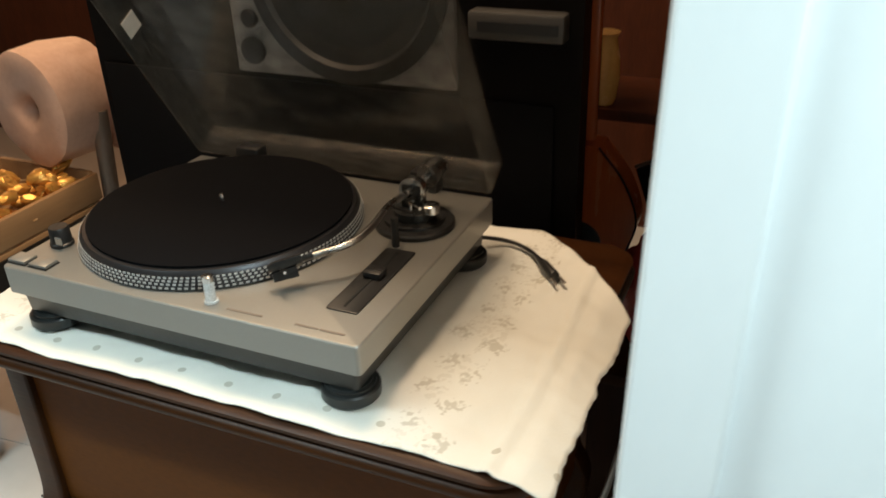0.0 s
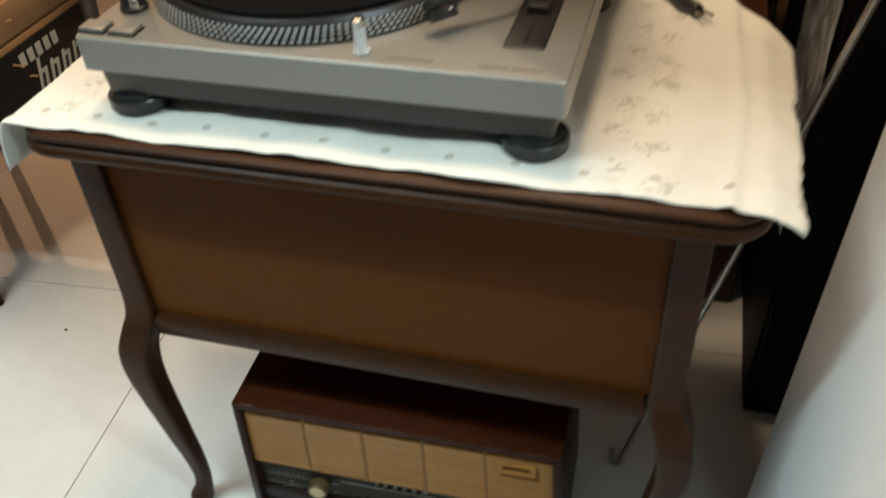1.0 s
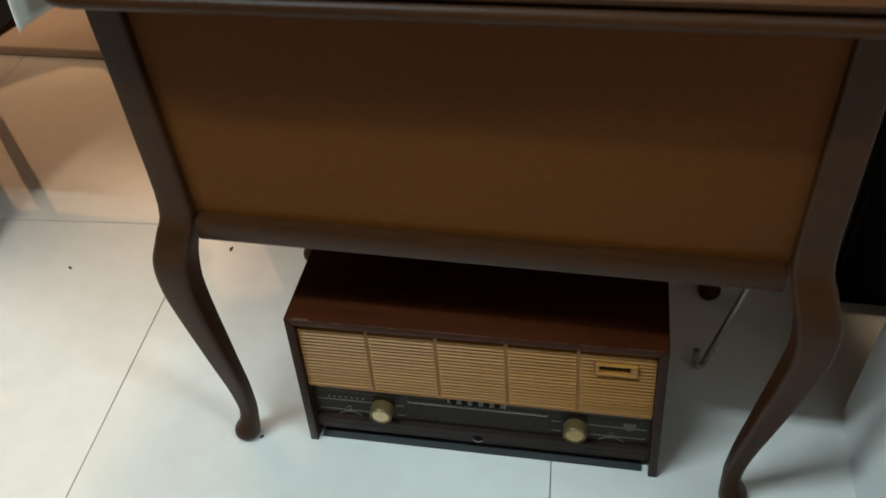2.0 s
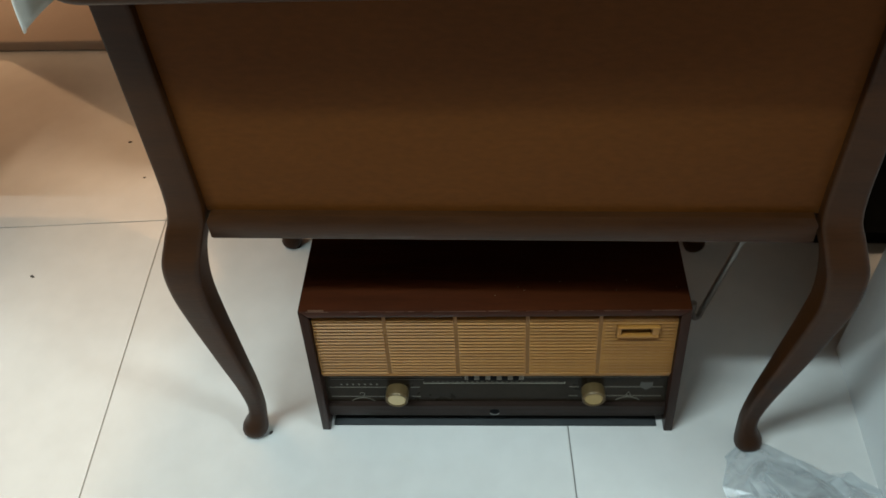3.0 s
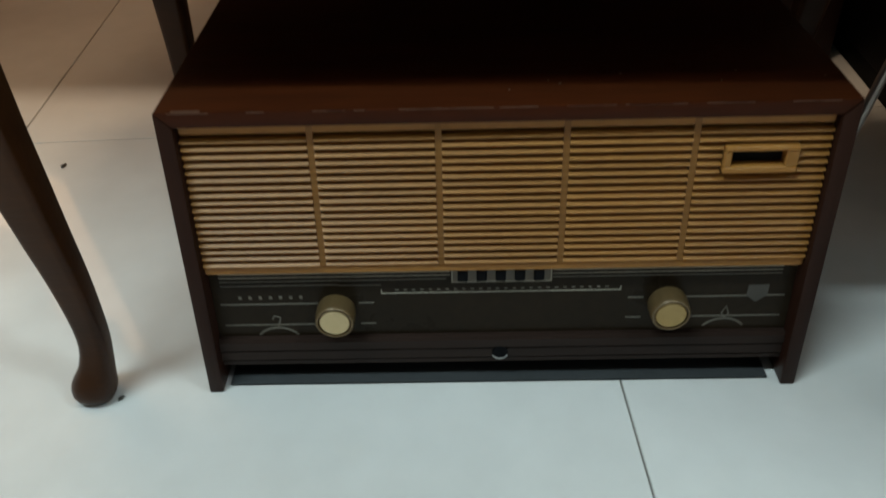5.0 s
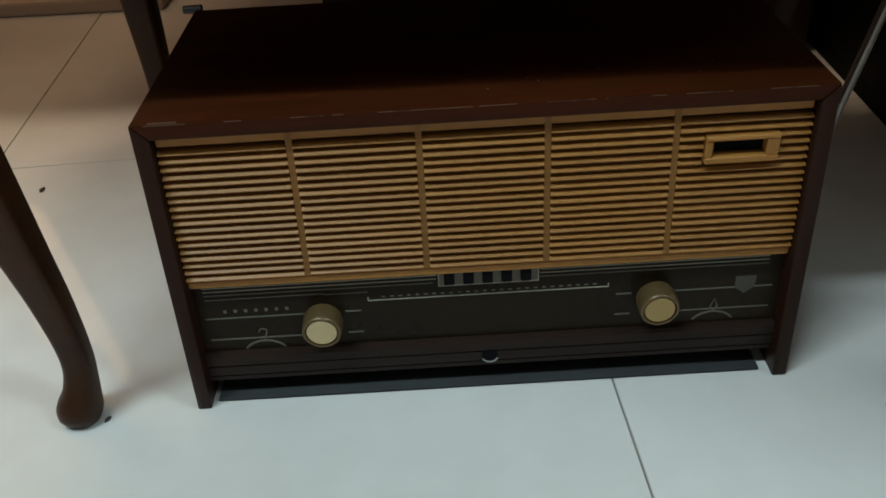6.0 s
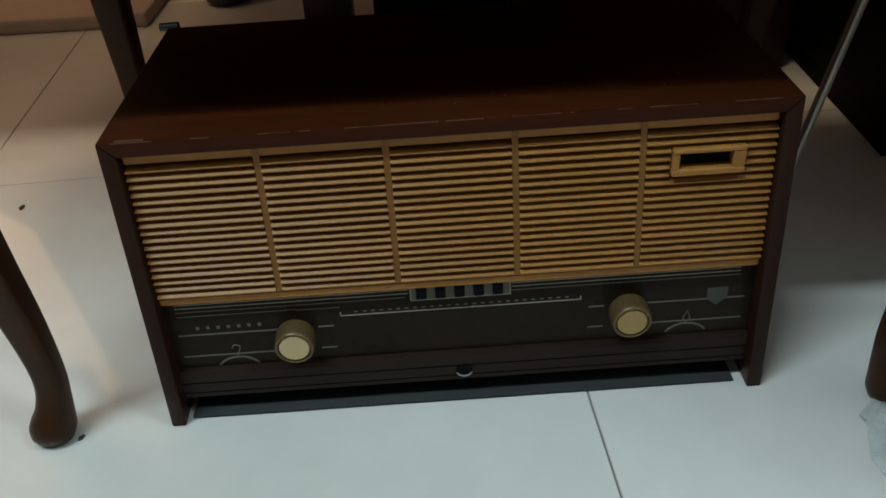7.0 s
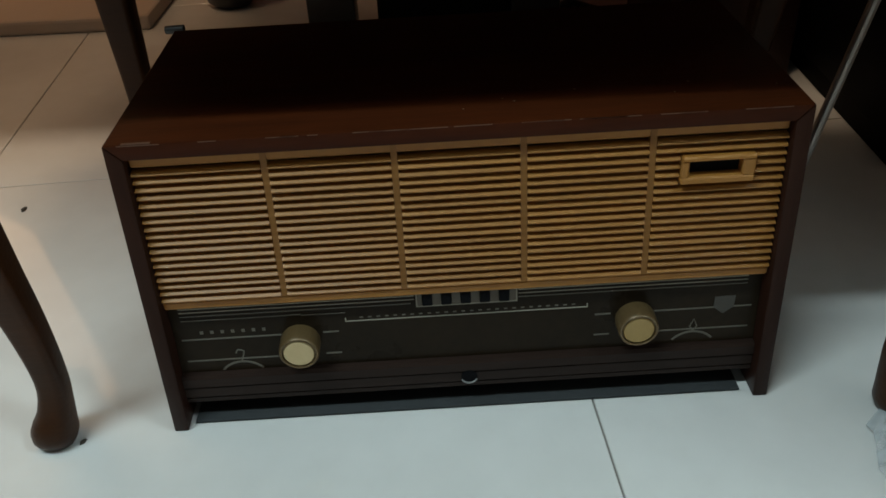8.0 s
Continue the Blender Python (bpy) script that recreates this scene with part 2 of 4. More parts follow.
M_cloth = cloth_material()
# smoked lid; patchy opacity and paler tint also paint in its hazy reflections
M_cover = clear_material("smoked_acrylic", (0.10, 0.092, 0.078), 0.07, 1.49, 0.26, 0.55)
M_film = clear_material("clear_film", (0.66, 0.70, 0.72), 0.16, 1.45, 0.42, 0.8, 4)
M_lens = clear_material("clear_plastic", (0.8, 0.82, 0.82), 0.1, 1.49, 0.6)


# ---- shape helpers ----
def thing(name, place, turn=0, label="", category="", group="", kind=""):
    ob = new(name)
    ob.matrix_world = pose(*place, 0, 0, turn)
    return tagged(ob, label, category, group, kind)


def part(name, bm, mat, parent=None, label="", smooth=30, off=(0, 0, 0)):
    me = bpy.data.meshes.new(name)
    if off != (0, 0, 0):
        bmesh.ops.translate(bm, verts=bm.verts, vec=[-c for c in off])
    bmesh.ops.recalc_face_normals(bm, faces=bm.faces)
    for f in bm.faces:
        f.smooth = smooth > 0
    for e in bm.edges:
        if len(e.link_faces) == 2 and e.calc_face_angle(0) > radians(smooth):
            e.smooth = False
    bm.to_mesh(me)
    bm.free()
    me.materials.append(mat)
    ob = new(name, me)
    if parent:
        ob.parent = parent
    return tagged(ob, label)


def box(x0, x1, y0, y1, z0, z1, bevel=0.0, seg=2, bm=None):
    bm = bm or bmesh.new()
    made = bmesh.ops.create_cube(bm, size=1)["verts"]
    for v in made:
        v.co = Vector(((x0 + x1) / 2 + v.co.x * (x1 - x0), (y0 + y1) / 2 + v.co.y * (y1 - y0), (z0 + z1) / 2 + v.co.z * (z1 - z0)))
    if bevel:
        edges = {e for v in made for e in v.link_edges}
        bmesh.ops.bevel(bm, geom=list(edges), offset=bevel, segments=seg, affect="EDGES", profile=0.5)
    return bm


def lathe(profile, seg=32, at=(0, 0, 0), axis="z", bm=None):
    """Turns a list of (radius, height) about an axis; closed at both ends."""
    bm = bm or bmesh.new()
    rings = []
    for r, h in profile:
        ring = []
        for i in range(seg):
            a = 2 * math.pi * i / seg
            c, s = r * math.cos(a), r * math.sin(a)
            p = {"z": (c, s, h), "y": (c, h, s), "x": (h, c, s)}[axis]
            ring.append(bm.verts.new(Vector(p) + Vector(at)))
        rings.append(ring)
    for a, b in zip(rings, rings[1:]):
        for i in range(seg):
            bm.faces.new((a[i], a[(i + 1) % seg], b[(i + 1) % seg], b[i]))
    bm.faces.new(rings[0][::-1])
    bm.faces.new(rings[-1])
    return bm


def tube(points, radii, seg=10, bm=None, flat=1.0):
    """A tapered pipe along points."""
    bm = bm or bmesh.new()
    pts = [Vector(p) for p in points]
    if isinstance(radii, (int, float)):
        radii = [radii] * len(pts)
    rings = []
    up = Vector((0.31, 0.87, 0.38))
    for i, p in enumerate(pts):
        d = (pts[min(i + 1, len(pts) - 1)] - pts[max(i - 1, 0)]).normalized()
        s = d.cross(up).normalized()
        u = s.cross(d)
        rings.append([bm.verts.new(p + radii[i] * (math.cos(2 * math.pi * k / seg) * s + flat * math.sin(2 * math.pi * k / seg) * u)) for k in range(seg)])
    for a, b in zip(rings, rings[1:]):
        for i in range(seg):
            bm.faces.new((a[i], a[(i + 1) % seg], b[(i + 1) % seg], b[i]))
    bm.faces.new(rings[0][::-1])
    bm.faces.new(rings[-1])
    return bm


def smooth_path(points, steps=6):
    """A Catmull-Rom line through the points (any length of tuple)."""
    pts = [np.array(p, float) for p in points]
    pts = [2 * pts[0] - pts[1], *pts, 2 * pts[-1] - pts[-2]]
    out = []
    for a, b, c, d in zip(pts, pts[1:], pts[2:], pts[3:]):
        for k in range(steps):
            t = k / steps
            out.append(0.5 * (2 * b + (c - a) * t + (2 * a - 5 * b + 4 * c - d) * t**2 + (3 * b - a - 3 * c + d) * t**3))
    out.append(pts[-2])
    return out


def rounded(x0, x1, y0, y1, r, seg=6):
    """The outline of a rectangle with round corners."""
    out = []
    for cx, cy, a0 in ((x1 - r, y1 - r, 0), (x0 + r, y1 - r, 90), (x0 + r, y0 + r, 180), (x1 - r, y0 + r, 270)):
        for i in range(seg + 1):
            a = radians(a0 + 90 * i / seg)
            out.append((cx + r * math.cos(a), cy + r * math.sin(a)))
    return out


def loft(x0, x1, y0, y1, r, levels, seg=6, bm=None):
    """A rounded slab with a moulded edge: levels are (inset, z)."""
    bm = bm or bmesh.new()
    rings = [[bm.verts.new((x, y, z)) for x, y in rounded(x0 + i, x1 - i, y0 + i, y1 - i, max(0.001, r - i), seg)] for i, z in levels]
    for a, b in zip(rings, rings[1:]):
        for i in range(len(a)):
            bm.faces.new((a[i], a[(i + 1) % len(a)], b[(i + 1) % len(a)], b[i]))
    bm.faces.new(rings[0][::-1])
    bm.faces.new(rings[-1])
    return bm


def plate(outline, z0, z1, bm=None):
    """A flat prism over an outline in x and y."""
    bm = bm or bmesh.new()
    a = [bm.verts.new((x, y, z0)) for x, y in outline]
    b = [bm.verts.new((x, y, z1)) for x, y in outline]
    for i in range(len(a)):
        bm.faces.new((a[i], a[(i + 1) % len(a)], b[(i + 1) % len(a)], b[i]))
    bm.faces.new(a[::-1])
    bm.faces.new(b)
    return bm


def stand_up(bm, y):
    """Turns a plate made in x and y upright: its y becomes height, its thickness depth before y."""
    for v in bm.verts:
        v.co = Vector((v.co.x, y - v.co.z, v.co.y))
    return bm


# ---- the setting ----
def setting(name, bm, mat, label=""):
    return tagged(part(name, bm, mat, None, label, smooth=20), label, kind="structure")


# added out of view; its dark grey keeps bounced light low
setting("wall_south", box(-2.6, 2.6, -3.4, -3.3, 0, 2.6), M_dim, "unseen dull grey wall added to close the front")
setting("wall_west", box(-2.7, -2.6, -3.3, 2.0, 0, 2.6), M_brown, "brown painted wall of the shop")
setting("wall_east", box(2.6, 2.7, -3.3, 2.0, 0, 2.6), M_brown, "brown painted wall of the shop")
setting("wall_north", box(-2.6, 2.6, 1.9, 2.0, 0, 2.6), M_redwood, "dark reddish brown wooden wall")
setting("ceiling", box(-2.7, 2.7, -3.4, 2.0, 2.6, 2.7), M_ceiling, "plain white ceiling")
# white pillar beside the cabinet, with a jamb strip on its front corner
bm = plate([(0.7465, -0.220), (2.6, -0.220), (2.6, 0.165), (0.7490, 0.165)], 0, 2.6)
for v in bm.verts:
    if v.co.x < 1:
        v.co.x += 0.026 * v.co.z
setting("wall_pillar", bm, M_white, "white painted wall end beside the table")
bm = box(0.7455, 0.7955, -0.230, -0.2205, 0, 2.6, 0.003)
for v in bm.verts:
    v.co.x += 0.026 * v.co.z
setting("trim", bm, M_white, "white painted corner strip of the wall end")
# out of view, added so the front lamp's cool light ends near the table
setting("light_block", box(-2.6, 2.6, -0.551, -0.431, 1.96, 2.6), M_white, "unseen white block added to cut off the front lamp")


# ---- cabinet table ----
def cabinet_table():
    ox, oy = 0.2985, 0.195
    tb = thing("cabinet_table", (ox, oy, 0), 0, "dark brown wooden cabinet table with cabriole legs", "table")
    off = (ox, oy, 0)
    x0, x1, y0, y1 = -0.0345, 0.6215, 0.0, 0.368
    zb, zt = 0.380, 0.664
    levels = [(0.05, 0.6645), (0.022, 0.6650), (0.010, 0.6665), (0.002, 0.669), (0.0, 0.672), (0.0, 0.677), (0.004, 0.681), (0.009, 0.6825), (0.007, 0.685), (0.003, 0.687), (0.003, 0.691), (0.009, 0.695)]
    part("tabletop", loft(-0.052, 0.662, -0.050, 0.440, 0.045, levels, 8), M_table, tb, "moulded dark wooden top", 50, off)
    w = 0.034
    for i, (cx, cy, sx, sy) in enumerate(((x0 + w / 2, y0 + w / 2, -1, -1), (x1 - w / 2, y0 + w / 2, 1, -1), (x0 + w / 2, y1 - w / 2, -1, 1), (x1 - w / 2, y1 - w / 2, 1, 1))):
        bm = bmesh.new()
        rows = smooth_path([(0.0, 0.664, 0.0170, 0.004), (0.0, 0.52, 0.0172, 0.004), (0.001, 0.42, 0.0185, 0.006), (0.009, 0.385, 0.0200, 0.006), (0.0185, 0.352, 0.0205, 0.007), (0.0215, 0.310, 0.0188, 0.007), (0.0190, 0.255, 0.0165, 0.006), (0.0145, 0.190, 0.0140, 0.005), (0.0100, 0.120, 0.0116, 0.005), (0.0090, 0.065, 0.0104, 0.006), (0.013, 0.038, 0.0122, 0.009), (0.019, 0.020, 0.0165, 0.015), (0.021, 0.008, 0.0165, 0.015), (0.020, 0.0, 0.0115, 0.0105)], 4)
        rings = []
        for d, z, half, r in rows:
            lean = 0.026 * max(0.0, 1 - z / 0.30) if sx > 0 and sy < 0 else 0.0
            if sy > 0:
                lean = max(0.0, 1 - z / 0.60) * (0.046 if sx > 0 else -0.018)
            px, py = cx + sx * (d - lean), cy + sy * d * (0.35 + 0.65 * min(1.0, z / 0.15))
            rings.append([bm.verts.new((x, y, z)) for x, y in rounded(px - half, px + half, py - half, py + half, min(r, half * 0.98), 4)])
        for a, b in zip(rings, rings[1:]):
            for k in range(len(a)):
                bm.faces.new((a[k], a[(k + 1) % len(a)], b[(k + 1) % len(a)], b[k]))
        bm.faces.new(rings[0])
        bm.faces.new(rings[-1][::-1])
        part("leg", bm, M_table, tb, "", 60, off)
    # front, back and side panels, each with a rail below
    part("front_panel", box(x0 + w + 0.0005, x1 - w - 0.0005, 0.010, 0.026, 0.408, zt), M_panel, tb, "reddish brown veneered front panel", 30, off)
    part("front_rail", loft(x0 + w + 0.0005, x1 - w - 0.0005, -0.002, 0.028, 0.0015, [(0.001, zb), (0.0, zb + 0.002), (0.0, 0.402), (0.004, 0.409)], 2), M_table, tb, "", 30, off)
    part("back_panel", box(x0 + w + 0.0005, x1 - w - 0.0005, y1 - 0.024, y1 - 0.008, zb + 0.004, zt), M_panel, tb, "", 30, off)
    for sx in (x0 + 0.010, x1 - 0.026):
        part("side_panel", box(sx, sx + 0.016, y0 + w, y1 - w, zb + 0.004, zt), M_panel, tb, "", 30, off)
    part("bolt", tube([(x0 + w + 0.002, y1 - w / 2, 0.20), (x0 + w + 0.020, y1 - w / 2, 0.20)], [0.004, 0.0045], 10), M_black, tb, "small dark bolt", 40, off)
    part("floor_board", box(x0 + 0.028, x1 - 0.028, 0.030, y1 - 0.026, zb + 0.006, zb + 0.018), M_table, tb, "", 30, off)


cabinet_table()


def table_cloth():
    """A printed cloth over the top, rucked at its edges and hanging over the corners."""
    ox, oy, zt = 0.2985, 0.195, 0.6955
    nx, ny = 150, 90
    bm = bmesh.new()
    grid = []
    for j in range(ny + 1):
        v = j / ny
        row = []
        for i in range(nx + 1):
            u = i / nx
            wav = 0.004 * noise.noise((v * 7, 0.4, 0)) + 0.0035 * noise.noise((v * 19, 3.1, 0)) - 0.008
            xl, xr = -0.098, 0.690 + wav
            x = xl + (xr - xl) * u
            yf = -0.040 - 0.010 * max(0.0, 1 - u / 0.13) ** 1.5 + 0.0035 * noise.noise((u * 5, 7.7, 0)) + 0.002 * noise.noise((u * 21, 1.7, 0)) - 0.006 * max(0, (u - 0.86) / 0.14)
            # the back edge runs slantwise at the far corner
            yb = 0.428 - 0.16 * max(0.0, (u - 0.80) / 0.20) ** 1.3
            y = yf + (yb - yf) * v
            ruck = 0.0044 * noise.noise((x * 13, y * 13, 0.3)) + 0.0022 * noise.noise((x * 40, y * 40, 2.0)) + 0.0018 * max(0, 1 - abs(noise.noise((x * 7, y * 7, 5.0))) * 9)
            z = zt + 0.003 + ruck + 0.005 * math.exp(-((x - 0.625 - 0.004 * math.sin(y * 14)) / 0.005) ** 2)
            if x < -0.052:
                d = -0.052 - x
                z = zt + 0.002 - min(d, 0.012) * 0.2 - max(0, d - 0.004) * 1.55 * (0.72 + 0.28 * min(1, v / 0.2))
                x = -0.052 - 0.010 * math.tanh(d * 60) - 0.010 * math.sin(v * 9) * min(1, d * 40)
            if x > 0.655:
                d = x - 0.655
                z -= d * (0.4 + 0.2 * max(0, 1 - v * 6))
            if y < -0.047:
                z -= (-0.047 - y) * 1.2
            row.append(bm.verts.new((x, y, z)))
        grid.append(row)
    for a, b in zip(grid, grid[1:]):
        for i in range(nx):
            bm.faces.new((a[i], a[i + 1], b[i + 1], b[i]))
    ob = part("table_cloth", bm, M_cloth, None, "", 180, (ox, oy, 0))
    ob.location = (ox, oy, 0)
    tagged(ob, "cream cotton cloth with faded floral print on the cabinet table", "tablecloth")
    mod = ob.modifiers.new("thickness", "SOLIDIFY")
    mod.thickness, mod.offset = 0.0016, 1


table_cloth()


# ---- valve radio ----
def radio():
    r = thing("valve_radio", (0.2800, 0.019, 0), 1.6, "vintage brown wooden radio with ribbed golden grille", "radio")
    D, H, t = 0.200, 0.2470, 0.0113

    def half(z):
        """Half of the outer width: the case widens towards the floor."""
        return 0.2197 + 0.0103 * (1 - z / H)

    def inner(z):
        return half(z) - t - 0.0003

    def board(outline, y0, y1, bevel=0.0016):
        bm = stand_up(plate(outline, -y1, -y0), 0)
        edges = [e for e in bm.edges if abs(e.verts[0].co.y - e.verts[1].co.y) > 0.01 or e.verts[0].co.y < y0 + 0.001 and e.verts[1].co.y < y0 + 0.001]
        bmesh.ops.bevel(bm, geom=edges, offset=bevel, segments=2, affect="EDGES", profile=0.5)
        return bm

    # mitred case of four boards
    wt, wi = half(H), half(H - t)
    top = part("top_board", board([(-wi + t, H - t), (wi - t, H - t), (wt, H), (-wt, H)], 0, D), M_radio, r, "glossy reddish brown top board")
    rng = random.Random(3)
    for k in range(22):
        a = rng.uniform(-wt + 0.004, wt - 0.03)
        b = a + rng.uniform(0.006, 0.030)
        part("edge_scuff", box(a, b, 0.0001, 0.0010, H - 0.0010, H - 0.0005), M_scuff, top)
    part("edge_scuff", box(-wt + 0.012, -wt + 0.030, 0.0008, 0.0030, H - 0.0004, H + 0.0001), M_scuff, top, "pale chipped veneer")
    for k in range(7):
        a, b = rng.uniform(-wt + 0.01, wt - 0.01), rng.uniform(0.008, 0.045)
        part("dust_speck", box(a, a + rng.uniform(0.0006, 0.0018), b, b + 0.0008, H, H + 0.0003), M_print_dim, top)
    for s in (-1, 1):
        part("side_board", board([(s * half(0), 0), (s * wt, H - 0.0001), (s * (wi - t), H - t - 0.0001), (s * (half(0) - t), 0)][::s], 0, D), M_radio_side, r)
    part("back_board", box(-inner(H), inner(H), D - 0.006, D - 0.001, 0.005, H - t - 0.0005), M_radio_low, r)
    part("bottom_board", box(-inner(0.04), inner(0.04), 0.02, D - 0.0065, 0.016, 0.022), M_radio_low, r)
    # thin dark sheet added as the shade on the floor below the plinth
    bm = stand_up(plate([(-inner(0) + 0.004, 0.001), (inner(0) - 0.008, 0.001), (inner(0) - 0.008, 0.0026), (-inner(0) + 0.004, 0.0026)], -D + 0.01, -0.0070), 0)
    part("base_and_shade_board", bm, M_floor_shade, r, "dark grey sheet standing in for floor shade under the case")
    # plinth rail: three stepped beads, and a socket sunk into it
    bm = bmesh.new()
    prof = [(0.018, 0.0185), (0.0125, 0.0185), (0.0108, 0.0200), (0.0106, 0.0240), (0.0124, 0.0247), (0.0100, 0.0255), (0.0098, 0.0345), (0.0116, 0.0353), (0.0090, 0.0362), (0.0090, 0.0440), (0.0106, 0.0468), (0.018, 0.0472)]
    ends = [[bm.verts.new((sx * inner(z), y, z)) for y, z in prof] for sx in (-1, 1)]
    for i in range(len(prof)):
        bm.faces.new((ends[0][i], ends[0][(i + 1) % len(prof)], ends[1][(i + 1) % len(prof)], ends[1][i]))
    bm.faces.new(ends[0]), bm.faces.new(ends[1][::-1])
    part("plinth_rail", bm, M_radio_low, r, "dark ribbed lower rail", 20)
    socket = part("jack_socket", lathe([(0.0060, 0.002), (0.0062, -0.0020)], 24, (0.0, 0.0108, 0.0310), "y"), M_felt, r, "round dark socket hole")
    # lower half ring in paler grey paints the light caught by the hole's edge
    lip = [(0.0062 * math.cos(radians(q)), 0.0086, 0.0310 + 0.0062 * math.sin(radians(q))) for q in range(205, 336, 10)]
    part("lit_socket_lip", tube(lip, 0.0007, 6), M_baffle, socket, "grey lower lip with the light on it put into its colour")
    # dial glass
    bm = stand_up(plate([(-inner(0.047), 0.0474), (inner(0.047), 0.0474), (inner(0.120), 0.120), (-inner(0.120), 0.120)], -0.019, -0.0145), 0)
    dial = part("dial_panel", bm, M_dial, r, "dark glass tuning dial")
    F = 0.0144

    def bar(a, b, z, h, mat=M_print_dim, name="dial_line"):
        part(name, box(a, b, F - 0.0004, F + 0.0004, z - h / 2, z + h / 2), mat, dial)

    for z, end, mat in ((0.1075, -0.0375, M_print), (0.1043, -0.0375, M_print), (0.1008, -0.0400, M_print_dim), (0.0968, -0.120, M_print_dim)):
        bar(-0.2070, end, z, 0.0008, mat)
    bar(-0.120, -0.088, 0.0960, 0.0007)
    for z in (0.1075, 0.1043, 0.1010):
        bar(0.0380, 0.2040, z, 0.0008, M_print if z > 0.102 else M_print_dim)
    for z, lo in ((0.0790, 0.0585), (0.0800, 0.0605)):
        sgn = -1 if z < 0.0795 else 1
        for zz in (z, lo):
            bar(min(sgn * 0.2100, sgn * 0.136), max(sgn * 0.2100, sgn * 0.136), zz, 0.0012)
            bar(min(sgn * 0.1060, sgn * 0.0945), max(sgn * 0.1060, sgn * 0.0945), zz, 0.0013)
    # maker's mark as plain bars
    for i in range(7):
        bar(-0.1955 + i * 0.0076, -0.1932 + i * 0.0076, 0.0852, 0.0026, M_print_dim, "mark_bar")
    bar(-0.0886, 0.0886, 0.0878, 0.0008, M_print)
    for sx in (-1, 1):
        bar(sx * 0.0883 - 0.0004, sx * 0.0883 + 0.0004, 0.0895, 0.0030, M_print)
    for i in range(26):
        bar(-0.0780 + i * 0.0062, -0.0755 + i * 0.0062, 0.0908, 0.0010)
    # an arc under a small sign beside each knob, and a faint shield
    for cx, cz in ((-0.1700, 0.0365), (0.1690, 0.0390)):
        outer = [(cx + 0.0198 * math.cos(radians(a)), cz + 0.0198 * math.sin(radians(a))) for a in range(38, 143, 8)]
        inside = [(cx + 0.0182 * math.cos(radians(a)), cz + 0.0182 * math.sin(radians(a))) for a in range(142, 37, -8)]
        part("sign_arc", stand_up(plate(outer + inside, 0, 0.0005), F + 0.0001), M_print_dim, dial)
        if cx < 0:
            sign = smooth_path([(cx - 0.0030, F - 0.0002, cz + 0.0275), (cx - 0.001, F - 0.0002, cz + 0.0305), (cx + 0.0030, F - 0.0002, cz + 0.0290), (cx + 0.0020, F - 0.0002, cz + 0.0245), (cx + 0.0005, F - 0.0002, cz + 0.0205)], 4)
        else:
            sign = [(cx, F - 0.0002, cz + 0.0200), (cx - 0.0028, F - 0.0002, cz + 0.0240), (cx, F - 0.0002, cz + 0.0310), (cx + 0.0026, F - 0.0002, cz + 0.0240), (cx + 0.0003, F - 0.0002, cz + 0.0202)]
        part("sign_mark", tube(sign, 0.00055, 6), M_print_dim, dial)
    sx = 0.1895
    part("shield_mark", stand_up(plate([(sx - 0.0075, 0.0900), (sx + 0.0075, 0.0900), (sx + 0.0075, 0.0800), (sx, 0.0740), (sx - 0.0075, 0.0800)], 0, 0.0006), F + 0.0001), M_print_faint, dial)
    # push keys in their frame
    kx0, kx1, kz0, kz1 = -0.0352, 0.0360, 0.0995, 0.1150
    part("key_frame", box(kx0, kx1, 0.0125, 0.0146, kz0, kz1), M_key, r)
    part("frame_line", box(kx0 - 0.001, kx1 + 0.001, 0.0122, 0.0146, kz0 - 0.0010, kz0), M_print, r)
    for sx2 in (kx0 - 0.001, kx1):
        part("frame_line", box(sx2, sx2 + 0.001, 0.0122, 0.0146, kz0 - 0.0005, kz1), M_print, r)
    for i in range(5):
        part("push_key", box(kx0 + 0.0035 + i * 0.0138, kx0 + 0.0110 + i * 0.0138, 0.0085, 0.0124, kz0 + 0.002, kz1, 0.0008, 1), M_felt, r, "black push key")
    # grille: a frame, five ribbed fields, four upright dividers
    gz0, gz1 = 0.1135, 0.2372
    # dark brown backing: the shade between the slats is put into its colour
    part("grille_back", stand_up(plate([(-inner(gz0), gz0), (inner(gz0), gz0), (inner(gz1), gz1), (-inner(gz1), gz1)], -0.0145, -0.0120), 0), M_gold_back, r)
    part("grille_top_bar", box(-inner(gz1), inner(gz1), 0.0070, 0.0118, gz1 - 0.0100, gz1, 0.001, 1), M_gold, r)
    part("grille_bottom_bar", box(-inner(gz0 + 0.007), inner(gz0 + 0.007), 0.0068, 0.0118, gz0 - 0.0005, gz0 + 0.0065, 0.0012, 1), M_gold, r)
    # the round loudspeaker behind the cloth
    part("speaker_cone", lathe([(0.055, -0.0002), (0.052, -0.0012), (0.010, -0.0004)], 40, (-0.100, 0.0120, 0.170), "y"), M_felt, r, "dark loudspeaker behind the slats", 30)
    rows = 18
    pitch = (gz1 - 0.0102 - gz0 - 0.0068) / rows
    prof = [(0.0104, 0.0), (0.0066, 0.0), (0.0050, 0.0005), (0.0047, 0.0014), (0.0072, 0.0031), (0.0104, 0.0034)]
    shapes = {}

    def slat_mesh(length):
        key = round(length, 4)
        if key not in shapes:
            me = bpy.data.meshes.new("slat")
            n = len(prof)
            vs = [(x, y, z) for x in (0, length) for y, z in prof]
            fs = [(i, (i + 1) % n, n + (i + 1) % n, n + i) for i in range(n)] + [tuple(range(n))[::-1], tuple(range(n, 2 * n))]
            me.from_pydata(vs, [], fs)
